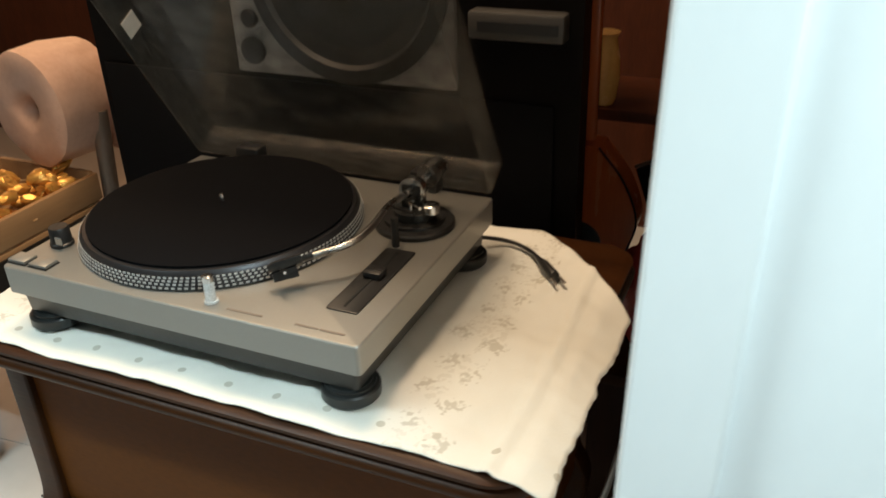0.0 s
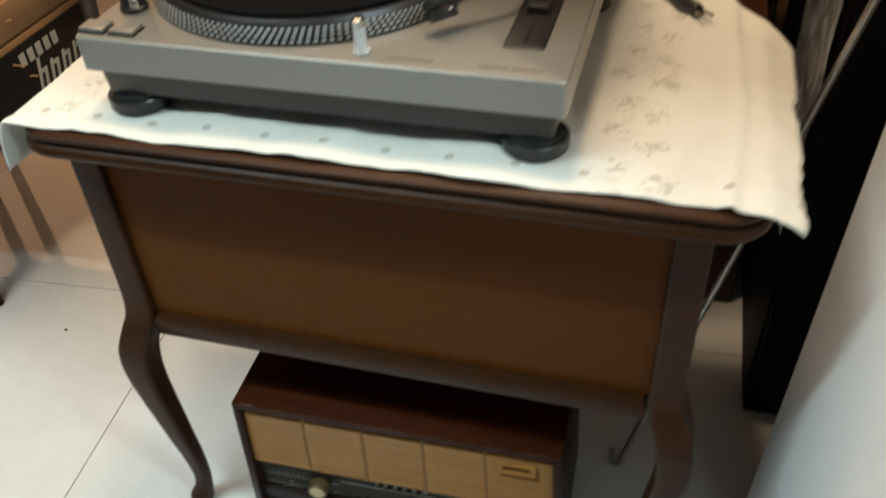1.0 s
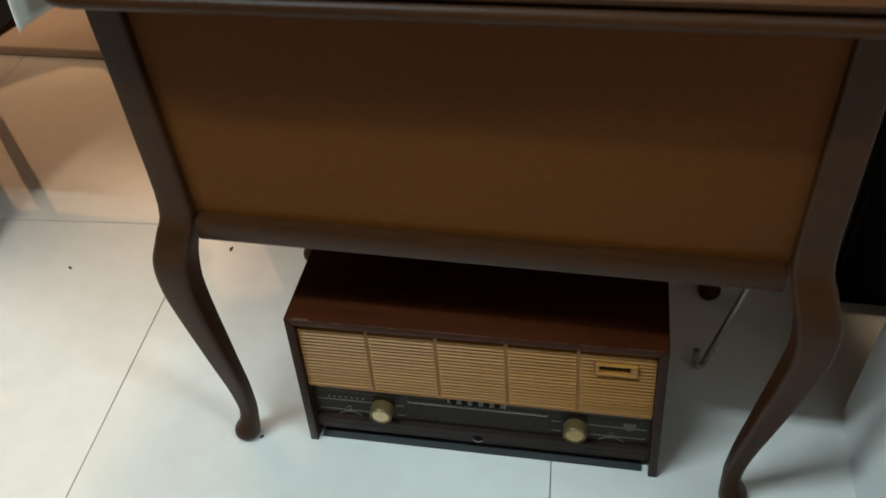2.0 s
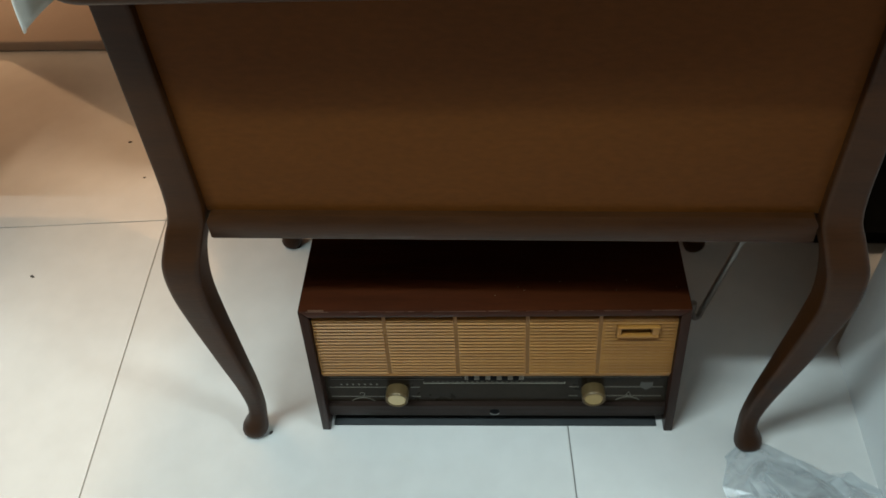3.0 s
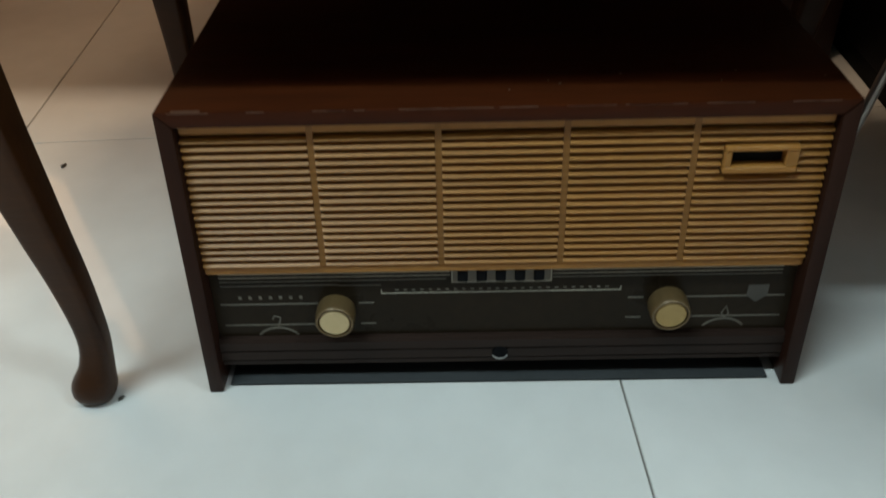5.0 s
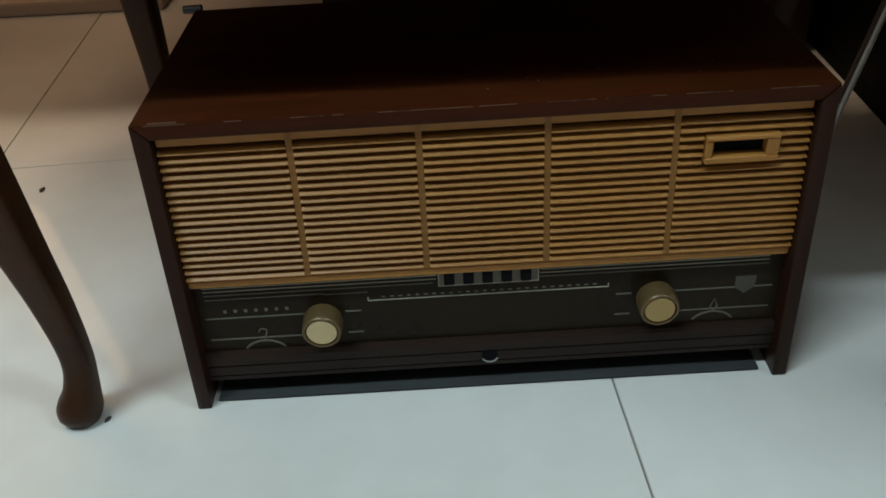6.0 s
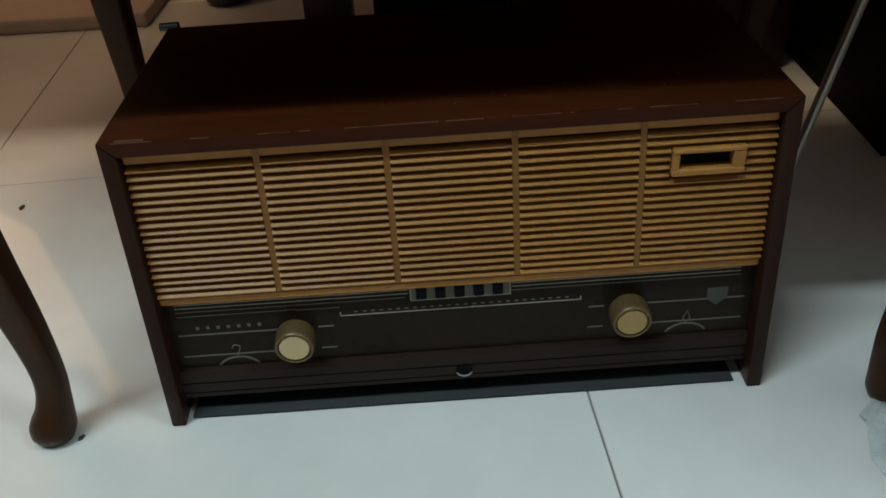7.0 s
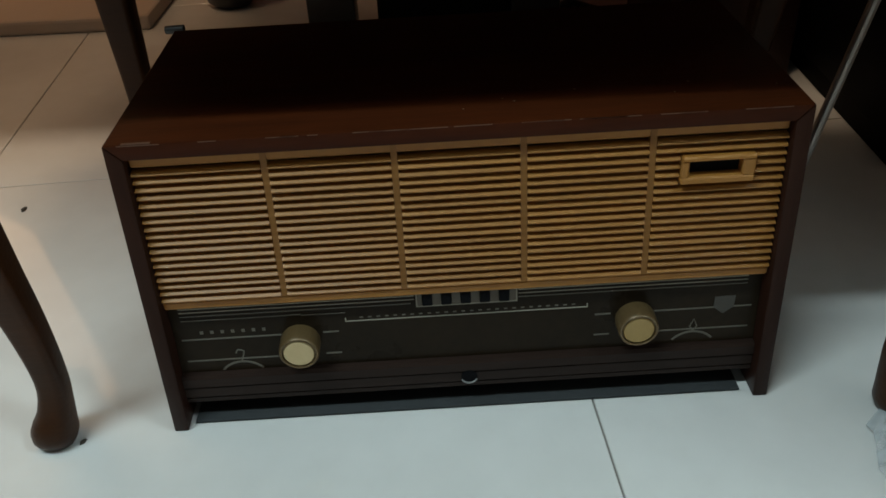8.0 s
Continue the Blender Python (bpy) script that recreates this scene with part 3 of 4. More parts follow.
            me.materials.append(M_gold)
            shapes[key] = me
        return shapes[key]

    def divide(f, z):
        return -0.0010 + (f - 2.5) * 0.0840 * inner(z) / inner(0.12)

    hx0, hx1 = 0.1415, 0.1895
    hz0, hz1 = 0.1935, 0.2135
    for f in range(1, 5):
        z0, z1 = gz0 + 0.0066, gz1
        bm = stand_up(plate([(divide(f, z0) - 0.0021, z0), (divide(f, z0) + 0.0021, z0), (divide(f, z1) + 0.0021, z1), (divide(f, z1) - 0.0021, z1)], -0.0118, -0.0062), 0)
        part("divider", bm, M_gold_dark, r)
    for f in range(5):
        for k in range(rows):
            z = gz0 + 0.0072 + k * pitch
            a = divide(f, z) + 0.0022 if f else -inner(z) + 0.0006
            b = divide(f + 1, z) - 0.0022 if f < 4 else inner(z) - 0.0006
            runs = [(a, b)]
            if f == 4 and z + 0.004 > hz0 and z < hz1:
                runs = [(a, hx0 - 0.0006), (hx1 + 0.0006, b)]
            for p, q in runs:
                ob = new("slat", slat_mesh(q - p))
                ob.parent, ob.location = r, (p, rng.uniform(-0.0002, 0.0002), z)
    # name plate opening with its bevelled frame
    fr = part("window_bezel", box(hx0, hx1, 0.0018, 0.0118, hz0, hz0 + 0.0050, 0.001, 1), M_gold, r, "golden bezel round a dark slot")
    part("bezel_bar", box(hx0, hx1, 0.0018, 0.0118, hz1 - 0.0035, hz1, 0.001, 1), M_gold, fr)
    part("bezel_bar", box(hx0, hx0 + 0.0050, 0.0022, 0.0118, hz0 + 0.0045, hz1 - 0.003, 0.001, 1), M_gold, fr)
    part("bezel_bar", box(hx1 - 0.0085, hx1, 0.0022, 0.0118, hz0 + 0.0045, hz1 - 0.003, 0.001, 1), M_gold, fr)
    part("dark_slot", box(hx0 + 0.0050, hx1 - 0.0085, 0.0100, 0.0119, hz0 + 0.0050, hz1 - 0.0035), M_felt, fr)
    # knobs
    for kx, kz in ((-0.1231, 0.0733), (0.1238, 0.0755)):
        k = part("knob", lathe([(0.0143, 0.0), (0.0148, -0.003), (0.0146, -0.0130), (0.0143, -0.0158), (0.0136, -0.0166), (0.0124, -0.0166), (0.0121, -0.0140)], 40, (kx, 0.0142, kz), "y"), M_knob, r, "bronze coloured knob", 40)
        part("knob_cap", lathe([(0.0113, -0.0138), (0.0113, -0.0156), (0.0106, -0.0163), (0.0050, -0.0160)], 36, (kx, 0.0142, kz), "y"), M_brass if kx < 0 else M_brass_dark, k, "ivory cap" if kx < 0 else "dark gold cap")
    return r


radio()


# ---- record player ----
def record_player():
    # local x to the right, y to the back, origin on the cloth under the middle
    p = thing("record_player", (0.2615, 0.1665, 0.7005), -0.3, "silver direct-drive record player with open smoked lid", "turntable")
    hw, hd = 0.2265, 0.1775
    z0, z1 = 0.0475, 0.0815
    part("plinth", loft(-hw, hw, -hd, hd, 0.006, [(0.001, z0), (0.0, z0 + 0.001), (0.0, z1 - 0.0018), (0.0012, z1 - 0.0004), (0.003, z1)], 4), M_silver, p, "silver plinth", 20)
    part("rubber_base", loft(-hw + 0.008, hw - 0.008, -hd + 0.008, hd - 0.008, 0.008, [(0.006, 0.020), (0.003, 0.021), (0.0, z0 - 0.0002)], 4), M_rubber, p, "black rubber base")
    for sx in (-1, 1):
        for sy in (-1, 1):
            part("foot", lathe([(0.028, 0.0), (0.0305, 0.003), (0.0305, 0.013), (0.029, 0.015), (0.026, 0.0155), (0.026, 0.018), (0.0225, 0.019), (0.0225, 0.0199)], 36, (sx * 0.196, sy * 0.147, 0)), M_rubber, p, "round black foot", 35)
    cx, cy = -0.055, 0.004
    pl = part("platter", lathe([(0.162, z1 + 0.0005), (0.168, z1 + 0.0015), (0.168, z1 + 0.0030), (0.1655, z1 + 0.010), (0.1640, z1 + 0.016), (0.160, z1 + 0.0205), (0.150, z1 + 0.021)], 96, (cx, cy, 0)), M_rim, p, "dark metal platter with dotted rim", 35)
    mat = part("slip_mat", lathe([(0.1555, z1 + 0.0211), (0.1560, z1 + 0.0240), (0.1550, z1 + 0.0245), (0.010, z1 + 0.0243)], 80, (cx, cy, 0)), M_felt, pl, "black felt mat")
    part("spindle", lathe([(0.0036, z1 + 0.024), (0.0036, z1 + 0.034), (0.0022, z1 + 0.037)], 16, (cx, cy, 0)), M_alu, pl, "bright steel spindle")
    # strobe dots, four rows on the sloping rim
    vs, fs = [], []
    for row, (zz, rr, count) in enumerate(((0.0040, 0.1678, 150), (0.0078, 0.1664, 156), (0.0112, 0.1653, 162), (0.0145, 0.1644, 168))):
        for i in range(count):
            a = 2 * math.pi * i / count
            w = 2 * math.pi / count * 0.27
            base = len(vs)
            for da, dz in ((-w, -0.0011), (w, -0.0011), (w, 0.0011), (-w, 0.0011)):
                for d in (0.0, 0.0007):
                    vs.append((cx + (rr + d) * math.cos(a + da), cy + (rr + d) * math.sin(a + da), z1 + zz + dz))
            o = [base + 1, base + 3, base + 5, base + 7]
            q = [base, base + 2, base + 4, base + 6]
            fs.append(tuple(o))
            fs.extend((q[k], q[(k + 1) % 4], o[(k + 1) % 4], o[k]) for k in range(4))
    me = bpy.data.meshes.new("strobe_dots")
    me.from_pydata(vs, [], fs)
    me.materials.append(M_dot)
    dots = new("strobe_dots", me)
    dots.parent = pl
    tagged(dots, "bright dots round the platter rim", kind="stuff")
    # controls at the front left corner
    sw = part("power_knob", lathe([(0.0135, z1 + 0.0005), (0.0135, z1 + 0.004), (0.0120, z1 + 0.005), (0.0115, z1 + 0.022), (0.0105, z1 + 0.0235)], 28, (-0.200, -0.113, 0)), M_black, p, "black power knob", 35)
    part("pilot_light", box(-0.196, -0.186, -0.126, -0.1235, z1 + 0.006, z1 + 0.016, 0.001, 1), M_alu, sw)
    for bx in (-0.212, -0.181):
        part("button_well", box(bx - 0.0135, bx + 0.0135, -0.170, -0.149, z1 + 0.0002, z1 + 0.0012), M_black, p)
        part("push_button", box(bx - 0.0125, bx + 0.0125, -0.1690, -0.150, z1 + 0.0013, z1 + 0.005, 0.001, 2), M_silver, p)
    # target light beside the platter
    lamp = part("stylus_light", lathe([(0.0075, z1 + 0.0005), (0.0075, z1 + 0.003), (0.0058, z1 + 0.0035), (0.0056, z1 + 0.028), (0.0045, z1 + 0.0300)], 24, (0.047, -0.158, 0)), M_lens, p, "clear pop-up stylus light", 35)
    part("lamp_cap", lathe([(0.0060, z1 + 0.0242), (0.0060, z1 + 0.0302), (0.0035, z1 + 0.0318)], 24, (0.047, -0.158, 0)), M_alu, lamp)
    # faint lettering as plain bars
    for k, (a, b) in enumerate(((0.070, 0.112), (0.150, 0.176), (0.178, 0.205))):
        part("legend_bar", box(a, b, -0.165, -0.1622, z1 + 0.0002, z1 + 0.0006), M_post, p)
    # pitch slider
    sl = part("pitch_plate", loft(0.163, 0.1985, -0.128, 0.008, 0.002, [(0, z1 + 0.0004), (0, z1 + 0.0016), (0.0008, z1 + 0.002)], 3), M_black, p, "black pitch slider plate")
    part("slider_slot", box(0.179, 0.182, -0.120, 0.0, z1 + 0.0021, z1 + 0.0026), M_rubber, sl)
    part("slider_knob", box(0.170, 0.191, -0.064, -0.046, z1 + 0.0027, z1 + 0.010, 0.002, 2), M_black, sl)
    part("slider_mark", box(0.171, 0.190, -0.0555, -0.0545, z1 + 0.0101, z1 + 0.0104), M_alu, sl)
    # tonearm
    tx, ty = 0.166, 0.075
    base = part("tonearm_base", lathe([(0.0475, z1 + 0.0005), (0.0475, z1 + 0.005), (0.0455, z1 + 0.007), (0.036, z1 + 0.0075), (0.0355, z1 + 0.011), (0.030, z1 + 0.012)], 48, (tx, ty, 0)), M_black, p, "black round tonearm base", 35)
    part("height_ring", lathe([(0.0245, z1 + 0.0115), (0.0245, z1 + 0.022), (0.021, z1 + 0.023)], 32, (tx, ty, 0)), M_rubber, base)
    post = part("gimbal", box(tx - 0.014, tx + 0.014, ty - 0.006, ty + 0.006, z1 + 0.0225, z1 + 0.055, 0.002, 2), M_black, p)
    part("gimbal_ring", lathe([(0.016, -0.006), (0.0165, -0.004), (0.0165, 0.004), (0.016, 0.006)], 28, (tx, ty, z1 + 0.045), "y"), M_alu, post, "bright bearing ring", 35)
    part("antiskate_dial", lathe([(0.0105, z1 + 0.023), (0.0105, z1 + 0.032), (0.009, z1 + 0.033)], 24, (tx + 0.024, ty - 0.006, 0)), M_alu, base, "", 35)
    part("arm_lifter", tube([(tx + 0.004, ty - 0.018, z1 + 0.012), (tx + 0.004, ty - 0.018, z1 + 0.036), (tx + 0.024, ty - 0.034, z1 + 0.039)], 0.002, 8), M_alu, base)
    part("lift_rest", tube([(tx - 0.022, ty - 0.020, z1 + 0.030), (tx + 0.014, ty - 0.030, z1 + 0.030)], 0.0022, 8), M_black, base)
    za = z1 + 0.045
    arm = smooth_path([(tx, ty, za), (tx - 0.008, ty - 0.045, za - 0.001), (tx - 0.004, ty - 0.100, za - 0.004), (tx - 0.012, ty - 0.134, za - 0.008), (tx - 0.040, ty - 0.160, za - 0.014)], 8)
    part("tonearm", tube(arm, 0.0040, 12), M_arm, p, "bright curved tonearm tube", 60)
    # counterweight behind the pivot
    cw = bmesh.new()
    part("counterweight", tube([(tx, ty + 0.004, za), (tx + 0.003, ty + 0.030, za + 0.004), (tx + 0.0035, ty + 0.0305, za + 0.0041), (tx + 0.0055, ty + 0.052, za + 0.008), (tx + 0.006, ty + 0.0525, za + 0.008), (tx + 0.0065, ty + 0.060, za + 0.009)], [0.0045, 0.0045, 0.0140, 0.0140, 0.0125, 0.0120], 24, cw), M_arm, p, "bright round counterweight", 40)
    part("arm_rest", tube([(tx + 0.003, ty - 0.058, z1), (tx + 0.003, ty - 0.058, z1 + 0.036)], 0.0045, 12), M_black, p)
    # headshell with cartridge
    hx, hy, hz = tx - 0.040, ty - 0.160, za - 0.014
    d = Vector((-0.72, -0.69, -0.12)).normalized()
    hs = part("headshell", tube([Vector((hx, hy, hz)), Vector((hx, hy, hz)) + d * 0.012, Vector((hx, hy, hz)) + d * 0.0125, Vector((hx, hy, hz)) + d * 0.042, Vector((hx, hy, hz)) + d * 0.048], [0.0055, 0.0055, 0.0105, 0.0100, 0.006], 12, None, 0.45), M_black, p, "black headshell with cartridge", 40)
    c = Vector((hx, hy, hz)) + d * 0.030 + Vector((0, 0, -0.010))
    part("cartridge", tube([c - d * 0.012, c + d * 0.014], [0.0085, 0.0070], 4), M_black, hs, "", 20)
    part("finger_lift", tube([Vector((hx, hy, hz)) + d * 0.038, Vector((hx, hy, hz)) + d * 0.036 + Vector((0.018, -0.016, 0.004))], 0.0016, 6), M_alu, hs)
    # hinges and the open lid
    for sx in (-0.135, 0.135):
        part("hinge", box(sx - 0.019, sx + 0.019, hd - 0.014, hd + 0.010, z1 - 0.004, z1 + 0.026, 0.004, 2), M_black, p, "black lid hinge")
    bm = box(-hw, hw, -0.352, 0, 0, 0.052)
    bottom = [f for f in bm.faces if all(v.co.z < 0.001 for v in f.verts)]
    bmesh.ops.delete(bm, geom=bottom, context="FACES_ONLY")
    upper = [e for e in bm.edges if len(e.link_faces) == 2]
    bmesh.ops.bevel(bm, geom=upper, offset=0.006, segments=3, affect="EDGES", profile=0.5)
    lid = part("lid", bm, M_cover, p, "smoked transparent lid, raised", 20)
    lid.matrix_local = pose(0, hd - 0.004, z1 + 0.006, -60, 0, 0)
    skin = lid.modifiers.new("thickness", "SOLIDIFY")
    skin.thickness, skin.offset = 0.003, -1
    part("paper_tag", box(-hw + 0.0035, -hw + 0.0040, -0.230, -0.205, 0.014, 0.040), M_ink, lid, "small white paper tag")
    # mains lead with its plug, trailing on the cloth
    o = Vector((0.2615, 0.1665, 0.7005))
    lead = smooth_path([Vector(q) - o for q in ((0.462, 0.345, 0.722), (0.485, 0.372, 0.709), (0.510, 0.372, 0.7065), (0.535, 0.356, 0.7075), (0.545, 0.344, 0.708))], 8)
    part("mains_lead", tube(lead, 0.0028, 10), M_black, p, "black mains lead")
    a, b = Vector((0.543, 0.347, 0.7085)) - o, Vector((0.584, 0.300, 0.7085)) - o
    dd = (b - a).normalized()
    plug = part("mains_plug", tube([a, a + dd * 0.016, a + dd * 0.030, b - dd * 0.004, b], [0.0042, 0.006, 0.0095, 0.0105, 0.009], 14, None, 0.7), M_black, p, "black two-pin plug", 50)
    s = dd.cross(Vector((0, 0, 1)))
    for k in (-1, 1):
        part("pin", tube([b + s * 0.0055 * k, b + s * 0.0055 * k + dd * 0.015], 0.0019, 8), M_steel, plug)
    return p


record_player()


# ---- behind the table ----
def loudspeaker():
    s = thing("loudspeaker", (0.135, 0.50, 0.44), 0, "big black loudspeaker with grey baffle on a stand", "loudspeaker")
    part("cabinet_body", plate([(-0.415, 0.0), (0.420, 0.0), (0.345, 0.34), (-0.35, 0.34)], 0, 0.85), M_blackbox, s, "", 20)
    b = part("baffle", box(-0.120, 0.245, -0.012, -0.0005, 0.425, 0.83, 0.004), M_baffle, s, "grey metal baffle plate")
    part("woofer", lathe([(0.160, 0.0), (0.160, -0.006), (0.138, -0.010), (0.132, -0.004), (0.050, 0.010), (0.045, 0.004), (0.020, -0.002)][::-1], 64, (0.082, -0.0125, 0.583), "y"), M_black, b, "large black cone", 35)
    for z, r in ((0.508, 0.014), (0.460, 0.021)):
        part("port", lathe([(r, 0.0), (r, -0.004), (r * 0.8, -0.006)], 28, (-0.086, -0.0125, z), "y"), M_black, b, "", 35)
    part("grille_cloth", box(-0.40, 0.385, -0.006, -0.0005, 0.03, 0.415, 0.003), M_felt, s, "black grille cloth")
    part("ledge", box(0.270, 0.402, -0.030, -0.0005, 0.505, 0.542, 0.005), M_ledge, s, "dark grey plastic control strip")
    part("control_slot", box(0.285, 0.395, -0.0315, -0.0302, 0.516, 0.530), M_black, s)
    st = thing("speaker_stand", (0.135, 0.67, 0), 0, "black metal stand under the loudspeaker", "stand")
    part("top_plate", box(-0.33, 0.31, -0.14, 0.15, 0.418, 0.439, 0.003), M_black, st)
    for x in (-0.03, 0.270):
        part("leg", box(x - 0.035, x + 0.035, 0.10, 0.15, 0.012, 0.4178, 0.004), M_black, st)
        part("foot_plate", box(x - 0.06, x + 0.06, 0.05, 0.19, 0.0, 0.0118, 0.003), M_black, st)


loudspeaker()
case = thing("instrument_case", (0.2875, 0.82, 0), 0, "small black instrument case on the floor", "case")
part("case_shell", box(-0.117, 0.117, -0.03, 0.025, 0.0, 0.30, 0.012, 3), M_blackbox, case)
part("case_handle", tube([(-0.05, 0, 0.298), (-0.045, 0, 0.322), (0.045, 0, 0.322), (0.05, 0, 0.298)], 0.006, 8), M_black, case)


def guitar():
    g = thing("guitar", (0.472, 0.850, 0), 0, "red-brown varnished guitar standing behind the table", "guitar")
    half = smooth_path([(0.0, 0.02), (0.075, 0.03), (0.125, 0.11), (0.110, 0.20), (0.085, 0.27), (0.090, 0.33), (0.106, 0.40), (0.078, 0.475), (0.030, 0.535)], 5)
    zs = 0.130
    outline = [(x, zs + z) for x, z in half] + [(-x, zs + z) for x, z in half[::-1]][:-1]
    part("body", stand_up(plate(outline, 0, 0.062), 0.062), M_guitar, g, "glossy red-brown body", 40)
    edge = [(x * 1.008, -0.001, zs + z) for x, z in half]
    part("binding", tube(edge, 0.0022, 6), M_darkwood, g, "dark edge binding")
    part("sound_hole", lathe([(0.044, 0.0), (0.044, -0.0015), (0.038, -0.002)], 32, (0, -0.0005, zs + 0.34), "y"), M_black, g, "", 35)
    part("neck", box(-0.022, 0.022, 0.0, 0.022, zs + 0.545, zs + 0.95, 0.006), M_guitar, g)
    part("stand_post", tube([(0, 0.058, 0.0), (0, 0.056, 0.13)], 0.008, 10), M_black, g)
    for sx in (-1, 1):
        part("stand_arm", tube([(0, 0.056, 0.118), (sx * 0.07, 0.050, 0.130), (sx * 0.075, -0.012, 0.132)], 0.006, 8), M_black, g)
        part("stand_foot", tube([(0, 0.058, 0.02), (sx * 0.09, 0.0, 0.007)], 0.006, 8), M_black, g)


guitar()


def chest():
    c = thing("wooden_chest", (0.645, 0.74, 0), 0, "dark brown wooden chest among the stored things", "chest")
    part("chest_body", box(-0.085, 0.085, -0.12, 0.14, 0.0, 0.33, 0.005), M_darkwood, c)
    part("chest_lid", box(-0.092, 0.092, -0.13, 0.15, 0.3305, 0.355, 0.006), M_table, c)
    bm = bmesh.new()
    bmesh.ops.create_icosphere(bm, subdivisions=4, radius=1)
    for v in bm.verts:
        n = 1 + 0.22 * noise.noise(v.co * 2.3) + 0.10 * noise.noise(v.co * 6)
        v.co = Vector((v.co.x * 0.052 * n, v.co.y * 0.045 * n, 0.115 + v.co.z * 0.115 * n * (1 - 0.12 * v.co.z)))
    low = min(v.co.z for v in bm.verts)
    for v in bm.verts:
        v.co.z = max(v.co.z - low - 0.008, 0.0)
    bag = part("plastic_bag", bm, M_bag, None, "", 60)
    bag.location = (0.640, 0.70, 0.3555)
    tagged(bag, "crumpled shiny red plastic bag on the chest", "bag")
    # vase shape stands in for an amber thing; its glow is put into the colour
    v2 = part("vase", lathe([(0.020, 0.0), (0.024, 0.01), (0.029, 0.05), (0.027, 0.09), (0.022, 0.115), (0.021, 0.125), (0.026, 0.133)], 32), M_yellow, None, "", 50)
    v2.location = (0.480, 0.955, 0.7143)
    tagged(v2, "amber vase shape in place of a bright amber thing on the shelf", "vase")
    sh = thing("back_shelf", (0.56, 1.02, 0), 0, "tall dark wooden shelf unit behind the loudspeaker", "shelf")
    part("shelf_board", box(-0.30, 0.12, -0.10, 0.12, 0.692, 0.714, 0.003), M_redwood, sh)
    part("shelf_board", box(-0.28, 0.10, -0.10, 0.12, 0.28, 0.30, 0.003), M_redwood, sh)
    for x in (-0.30, 0.10):
        part("side_board", box(x, x + 0.0198, -0.10, 0.12, 0.0, 0.6918, 0.003), M_redwood, sh)


chest()


def music_stand():
    m = thing("music_stand", (0.700, 0.90, 0), 0, "black folding music stand with a tilted desk", "music stand")
    desk = part("desk", box(-0.115, 0.095, -0.006, 0.006, -0.10, 0.09, 0.004), M_felt, m, "flat black desk")
    desk.matrix_local = pose(0, -0.02, 0.585, -22, -27, 0)
    rail = part("top_edge", box(-0.115, 0.095, -0.009, 0.003, 0.0905, 0.096, 0.002), M_ledge, m, "grey edge strip")
    rail.matrix_local = pose(0, -0.02, 0.585, -22, -27, 0)
    part("pole", tube([(0, 0.0, 0.12), (0, 0.0, 0.58)], 0.009, 10), M_black, m)
    for a in (90, 210, 330):
        part("leg", tube([(0, 0, 0.14), (0.15 * math.cos(radians(a)), 0.15 * math.sin(radians(a)), 0.006)], 0.006, 8), M_black, m)


music_stand()


def drum():
    d = thing("drum", (0.86, 1.13, 0), 0, "tan hand drum with dark cords on the floor", "drum")
    part("shell", lathe([(0.13, 0.0), (0.155, 0.10), (0.165, 0.30), (0.160, 0.50), (0.150, 0.56)], 40), M_straw, d, "", 40)
    part("drum_skin", lathe([(0.151, 0.5605), (0.151, 0.566), (0.14, 0.570)], 40), M_straw, d, "pale skin", 40)
    for k in range(10):
        a, b = 2 * math.pi * k / 10, 2 * math.pi * (k + 0.5) / 10
        part("cord", tube([(0.152 * math.cos(a), 0.152 * math.sin(a), 0.555), (0.170 * math.cos((a + b) / 2), 0.170 * math.sin((a + b) / 2), 0.30), (0.136 * math.cos(b), 0.136 * math.sin(b), 0.02)], 0.003, 6), M_black, d)


drum()


def tall_cabinet():
    c = thing("side_cabinet", (1.05, 0.62, 0), 0, "black wooden cabinet beside the white wall end", "cabinet")
    part("body", box(-0.305, 0.30, -0.258, 0.28, 0.03, 0.80, 0.004), M_blackbox, c)
    part("plinth", box(-0.298, 0.29, -0.250, 0.27, 0.0, 0.0298), M_blackbox, c)
    for i, x in enumerate((-0.300, 0.0)):
        dr = part("door", box(x, x + 0.292, -0.2735, -0.2585, 0.045, 0.785, 0.004), M_blackbox, c)
        part("handle", lathe([(0.008, 0.0), (0.006, -0.012), (0.011, -0.020), (0.006, -0.026)], 20, (x + (0.265 if i == 0 else 0.027), -0.2736, 0.45), "y"), M_steel, dr)
    bm = bmesh.new()
    g = [[bm.verts.new((0.738 + 0.004 * noise.noise((i * 0.35, j * 0.2, 1)), 0.375 + i * 0.02, 0.36 + j * 0.017)) for i in range(14)] for j in range(26)]
    for a, b in zip(g, g[1:]):
        for i in range(13):
            bm.faces.new((a[i], a[i + 1], b[i + 1], b[i]))
    f = part("plastic_sheet", bm, M_film, c, "clear plastic sheet taped to the side", 60, (1.05, 0.62, 0))
    f.modifiers.new("thickness", "SOLIDIFY").thickness = 0.0006


tall_cabinet()


